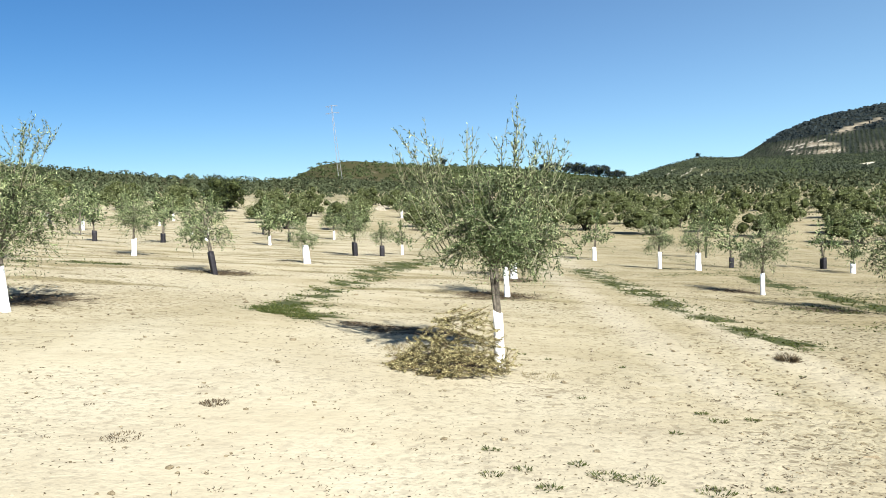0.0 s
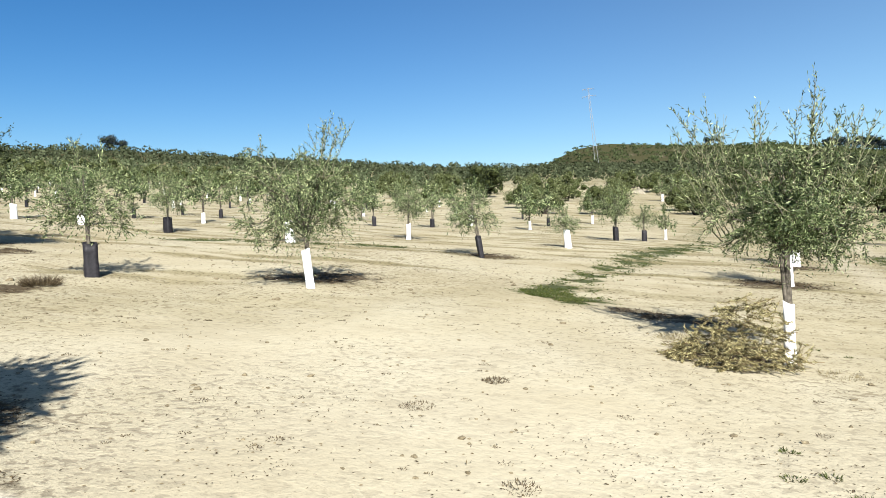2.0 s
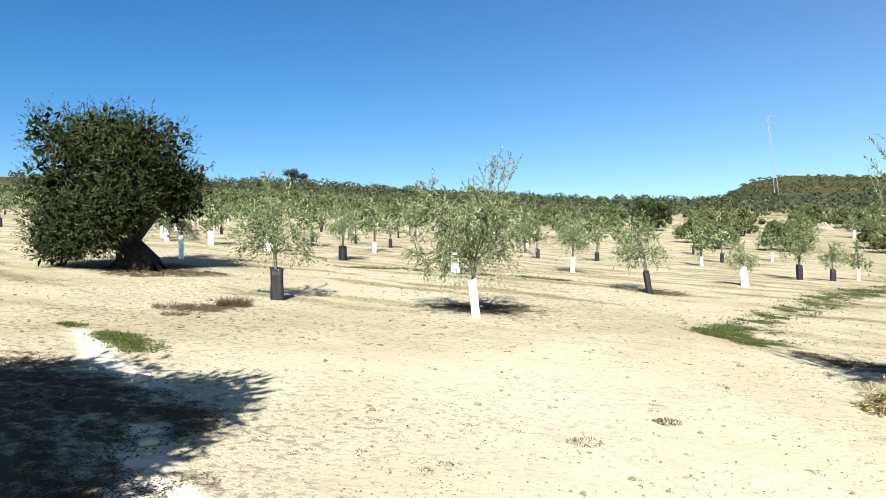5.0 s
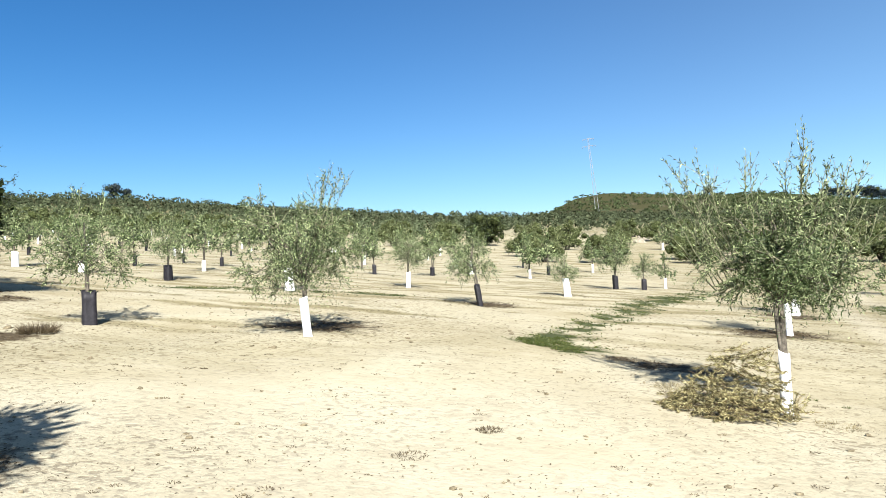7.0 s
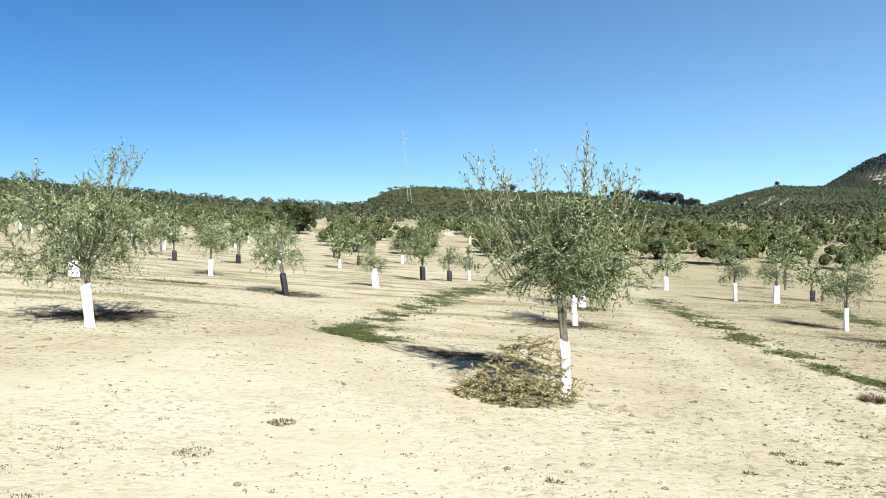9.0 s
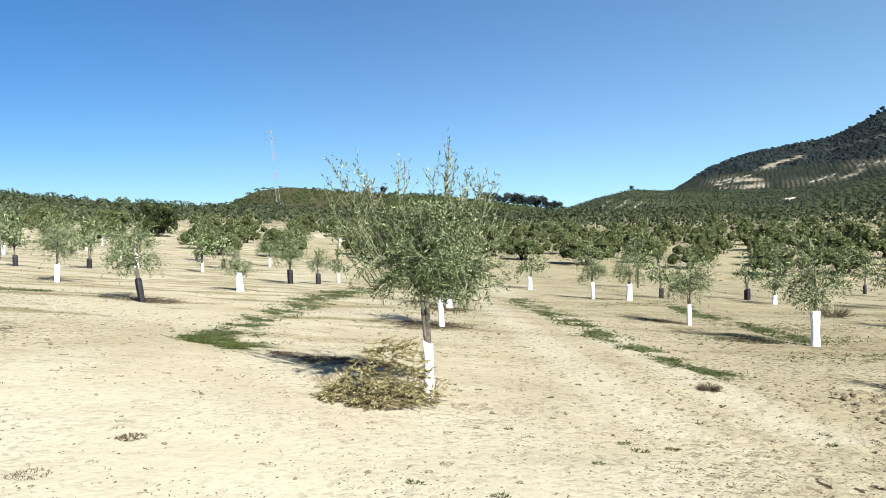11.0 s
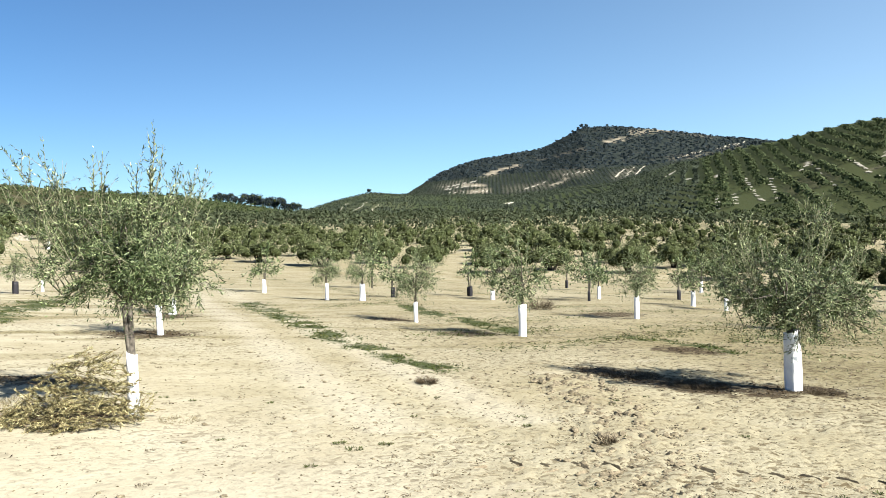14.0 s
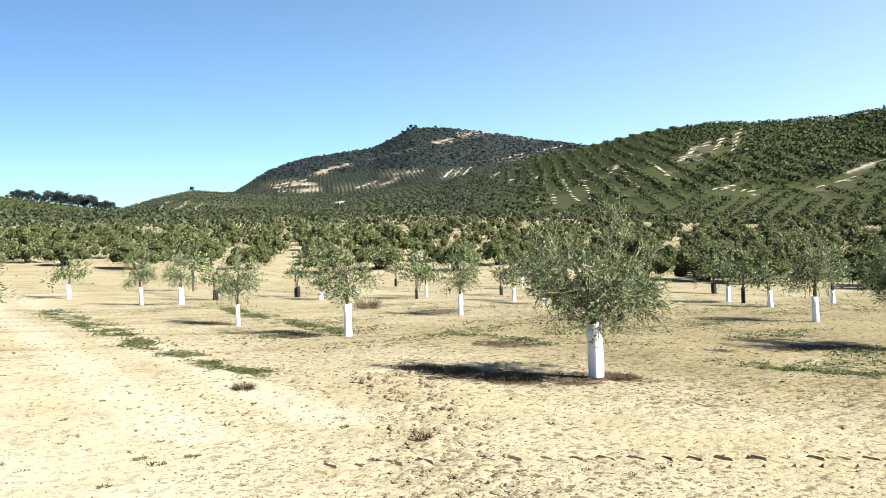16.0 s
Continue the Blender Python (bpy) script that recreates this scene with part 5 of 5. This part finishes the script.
for x, y, wide, tall, count in ((-8.9, 7.4, 0.35, 0.16, 320), (-9.25, 6.6, 0.5, 0.08, 220), (-8.7, 6.2, 0.3, 0.06, 120), (3.95, 8.5, 0.16, 0.1, 150), (7.2, 7.2, 0.6, 0.05, 620), (8.2, 6.4, 0.6, 0.05, 360),
                                (6.9, 8.2, 0.7, 0.05, 600), (-0.5, 7.9, 0.35, 0.05, 160), (0.9, 7.0, 0.3, 0.03, 100), (13.0, 20.5, 0.4, 0.45, 200), (-2.0, 4.45, 0.2, 0.025, 90),
                                (-1.7, 5.3, 0.16, 0.03, 90), (4.2, 5.1, 0.1, 0.09, 50), (-1.0, 3.4, 0.16, 0.025, 60)):
    dry_weed(x, y, wide, tall, count, STRAW if y > 6.9 and -3 < x < 3 else LITTER, "dry brown weed tuft on pale soil")


# ---- pale stones lying on the washed soil ----
def field_stone(x, y, long, wide, tall, turn):
    bm = bmesh.new()
    bmesh.ops.create_icosphere(bm, subdivisions=2, radius=0.5)
    for v in bm.verts:
        k = 1 + 0.3 * noise.noise(v.co * 3 + Vector((x, y, 0)))
        v.co = Vector((v.co.x * long * k, v.co.y * wide * k, max(v.co.z, -0.25) * tall * k))
    me = bpy.data.meshes.new("stone")
    bm.to_mesh(me)
    bm.free()
    me.materials.append(CHALK)
    ob = new("stone", me)
    ob.matrix_world = pose(x, y, gz(x, y) + 0.2 * tall, 0, 0, turn)
    tagged(ob, "chalky white stone lying on pale washed soil", "stone", "pale stones on the soil")


for x, y, long, wide, tall, turn in ((-5.5, 3.5, 0.17, 0.12, 0.09, 20), (-5.32, 3.42, 0.08, 0.06, 0.05, 70), (-4.1, 2.6, 0.14, 0.1, 0.07, 40), (-4.25, 2.75, 0.09, 0.08, 0.05, 110), (-3.95, 2.5, 0.07, 0.06, 0.04, 10)):
    field_stone(x, y, long, wide, tall, turn)


# ---- loose cover of the ground ----
def scatter_blades(name, n, r_range, az_range, chance, tall, wide, mat, label, category, lift):
    r = np.exp(rng.uniform(math.log(r_range[0]), math.log(r_range[1]), n))
    az = np.radians(rng.uniform(az_range[0], az_range[1], n))
    x, y = -np.sin(az) * r, np.cos(az) * r
    keep = rng.uniform(0, 1, n) < chance(x, y)
    x, y, r = x[keep], y[keep], r[keep]
    d = rng.normal(0, 1, (len(x), 3))
    d[:, 2] = np.abs(d[:, 2]) * lift + 0.02
    p = np.stack([x, y, height(x, y) + 0.004], 1)
    grow = np.clip(r / 10, 0.7, 1.5)
    ob = new(name, mesh_quads(name, leaves_from(rng, p, d, tall * grow, wide * grow), mat))
    return tagged(ob, label, category, kind="stuff")


scatter_blades("weed_strip", 760000, (3.2, 40), (-72, 66), lambda x, y: np.clip(grass_cover(x, y) * 1.3 - 0.15, 0, 1) * smooth(0.38, 0.62, patchy(x, y, 5.3)),
               0.045, 0.012, GRASS, "low green weeds in broken strips along the tree rows", "weeds", 0.5)
scatter_blades("leaf_litter", 340000, (3.2, 30), (-72, 66), lambda x, y: np.clip(litter_shade_cover(x, y) * 1.7 - 0.75, 0.004, 0.9) * (lumpy(x, y, 5.0) > 0.3),
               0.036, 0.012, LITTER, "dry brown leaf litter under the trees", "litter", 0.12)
scatter_blades("straw_bits", 60000, (2.4, 26), (-72, 66), lambda x, y: (0.12 + 0.6 * (lumpy(x, y, 2.3) > 0.6)) * (0.5 + 0.5 * smooth(-1, 3, x)),
               0.03, 0.008, LITTER, "scattered straw and twig bits on the dry soil", "straw", 0.08)


def scatter_clods(name, n, r_range, az_range, size, chance, mat, label, category):
    r = np.exp(rng.uniform(math.log(r_range[0]), math.log(r_range[1]), n))
    az = np.radians(rng.uniform(az_range[0], az_range[1], n))
    x, y = -np.sin(az) * r, np.cos(az) * r
    keep = rng.uniform(0, 1, n) < chance(x, y)
    x, y, r = x[keep], y[keep], r[keep]
    m = len(x)
    t = (1 + 5 ** 0.5) / 2
    ico = np.array([(-1, t, 0), (1, t, 0), (-1, -t, 0), (1, -t, 0), (0, -1, t), (0, 1, t), (0, -1, -t), (0, 1, -t), (t, 0, -1), (t, 0, 1), (-t, 0, -1), (-t, 0, 1)]) / 1.9
    tris = np.array([(0, 11, 5), (0, 5, 1), (0, 1, 7), (0, 7, 10), (0, 10, 11), (1, 5, 9), (5, 11, 4), (11, 10, 2), (10, 7, 6), (7, 1, 8), (3, 9, 4), (3, 4, 2), (3, 2, 6), (3, 6, 8), (3, 8, 9), (4, 9, 5), (2, 4, 11), (6, 2, 10), (8, 6, 7), (9, 8, 1)])
    k = size * np.clip(np.exp(rng.normal(-0.3, 0.5, m)), 0.25, 1.5) * np.clip(r / 7, 0.7, 1.6)
    v = ico[None] * rng.uniform(0.5, 1.35, (m, 12, 1)) * k[:, None, None] * np.array([1.2, 1.0, 0.7])
    v = v + np.stack([x, y, height(x, y) + k * 0.2], 1)[:, None, :]
    f = (tris[None] + (np.arange(m) * 12)[:, None, None]).reshape(-1, 3)
    me = mesh_from(name, v.reshape(-1, 3).tolist(), f.tolist(), mat, False)
    return tagged(new(name, me), label, category, kind="stuff")


def wheel_track(x, y):
    """Distance from the middle of the fresh wheel track on the right."""
    d = np.minimum(segment_distance(x, y, 5.9, 8.4, 4.85, 5.7), segment_distance(x, y, 4.85, 5.7, 3.9, 4.35))
    return np.minimum(d, segment_distance(x, y, 3.9, 4.35, 3.2, 3.2))


def track_chance(x, y):
    d = np.minimum(wheel_track(x, y), segment_distance(x, y, 2.4, 3.0, 3.4, 9.0))
    d = np.minimum(d, segment_distance(x, y, 4.6, 7.0, 4.2, 9.6) + 0.2)
    rows = 0.5 + 0.5 * np.sin(y * 21 + 2.5 * lumpy(x, y, 2.0) + x * 3)
    return 0.012 + 0.12 * (lumpy(x, y, 1.7) > 0.66) + 0.08 * smooth(0.5, 3, x) + 0.95 * (1 - smooth(0.2, 0.8, d)) * (0.15 + 0.85 * (rows > 0.5)) * (lumpy(x, y, 6.0) > 0.25)


def tread_marks(name, line_points, n, half, long, slant, label):
    """Chevron ridges of soil pressed up by tractor tyres along a line."""
    pts = np.array(line_points, float)
    seg = np.hypot(*(pts[1:] - pts[:-1]).T)
    verts, faces = [], []
    for k, d in enumerate(np.repeat(np.linspace(0, seg.sum(), n // 2), 2)):
        i = 0
        while i < len(seg) - 1 and d > seg[i]:
            d -= seg[i]
            i += 1
        u = (pts[i + 1] - pts[i]) / seg[i]
        v = np.array([-u[1], u[0]])
        side = 1 if k % 2 else -1
        c = pts[i] + u * (d + rng.normal(0, 0.015)) + v * side * half * 0.55
        q = v * math.cos(slant) * side + u * math.sin(slant)
        w = np.array([-q[1], q[0]])
        ln, wd, hh = long * rng.uniform(0.5, 1.1), rng.uniform(0.008, 0.017), rng.uniform(0.014, 0.028)
        b = len(verts)
        for along, across, up in ((-1, -1, 0), (-1, 1, 0), (1, -1, 0), (1, 1, 0), (-0.7, 0, 1), (0.7, 0, 1)):
            p = c + q * along * ln / 2 + w * across * wd
            verts.append((p[0], p[1], gz(p[0], p[1]) - 0.004 + up * hh))
        faces += [(b, b + 2, b + 5, b + 4), (b + 3, b + 1, b + 4, b + 5), (b + 1, b, b + 4), (b + 2, b + 3, b + 5)]
    me = mesh_from(name, verts, faces, TREAD_SHADE, False)
    return tagged(new(name, me), label, "tyre marks", kind="stuff")


tread_marks("tyre_tread_ridges", [(2.9, 4.9), (3.9, 4.35), (5.3, 3.55), (6.3, 2.85), (7.4, 2.05)], 46, 0.17, 0.2, -0.75, "chevron tread print of a tractor tyre")


def weed_tufts(name, spots, blades, tall, mat, label):
    p, d = [], []
    for x, y, wide in spots:
        n = int(blades * wide / 0.1)
        a, k = rng.uniform(0, 6.28, n), np.sqrt(rng.uniform(0, 1, n)) * wide
        px, py = x + np.cos(a) * k, y + np.sin(a) * k * 0.7
        p.append(np.stack([px, py, height(px, py) - 0.003], 1))
        d.append(np.stack([np.cos(a) * 0.8, np.sin(a) * 0.8, rng.uniform(0.2, 0.9, n)], 1) + rng.normal(0, 0.3, (n, 3)))
    p, d = np.vstack(p), np.vstack(d)
    d[:, 2] = np.abs(d[:, 2])
    return tagged(new(name, mesh_quads(name, leaves_from(rng, p, d, tall, 0.006), mat)), label, "weeds", kind="stuff")


spots = [(0.3, 4.55, 0.05), (0.29, 4.1, 0.06), (0.82, 4.3, 0.05), (0.94, 4.1, 0.09), (1.12, 4.05, 0.13), (0.48, 4.2, 0.05), (0.6, 3.9, 0.07), (1.5, 3.9, 0.1), (2.05, 5.76, 0.05), (2.1, 5.55, 0.07), (2.4, 5.64, 0.06)]
spots += [(float(a), float(b), float(c)) for a, b, c in zip(rng.uniform(0.2, 6.5, 26), rng.uniform(3.2, 9.5, 26), rng.uniform(0.02, 0.05, 26))]
spots += [(-7.7 + 1.1 * k / 29 + 0.05 * math.sin(k * 2.3), 4.53 - 0.26 * k / 29 + 0.11 * math.sin(k * 3.7), 0.13) for k in range(30)]
spots += [(-8.65 + 0.3 * k / 5 + 0.05 * math.sin(k * 2.3), 4.64 - 0.05 * k / 5 + 0.08 * math.sin(k * 3.7), 0.11) for k in range(6)]
spots += [(-2.7 + 0.75 * k / 29 + 0.12 * math.sin(k * 2.3), 10.7 - 0.65 * k / 29 + 0.3 * math.sin(k * 3.7), 0.17) for k in range(30)]
weed_tufts("low_weeds", spots, 130, 0.03, GRASS, "small dark green weeds sprouting from the soil")
spots = [(float(a), float(b), float(c)) for a, b, c in zip(rng.uniform(-8, 9, 420), rng.uniform(2.6, 14, 420), rng.uniform(0.01, 0.06, 420))]
weed_tufts("brown_stubble", spots, 90, 0.016, LITTER, "short brown stubble tufts on the soil")
scatter_clods("earth_clods", 20000, (2.6, 16), (-72, 66), 0.012, track_chance, CLOD, "small earth clods thrown up along the wheel tracks", "clods")
scatter_clods("track_clods", 6800, (4.4, 10.4), (-56, -26), 0.026, lambda x, y: (1 - smooth(0.15, 0.6, wheel_track(x, y))) * (0.2 + 0.8 * (np.sin(y * 16 - x * 9 + 3 * lumpy(x, y, 3.0)) > 0.1)), CLOD, "clods pressed up by tractor tyres in a wheel track", "clods")
scatter_blades("track_litter", 30000, (4.0, 11), (-58, -20), lambda x, y: 0.5 * (1 - smooth(0.2, 0.9, wheel_track(x, y))) * (lumpy(x, y, 4.0) > 0.45) + 0.06,
               0.035, 0.012, LITTER, "dark dry leaf bits trodden into a wheel track", "litter", 0.15)
scatter_clods("pebbles", 1500, (2.6, 18), (-72, 66), 0.009, lambda x, y: 0.3 + 0.7 * (pale_cover(x, y) > 0.3), STONE, "small pale pebbles on the soil", "pebbles")
scatter_clods("dark_clods", 260, (2.8, 15), (-72, 66), 0.022, lambda x, y: np.full(len(x), 0.8), CLOD, "single dark clods lying on the smooth soil", "clods")
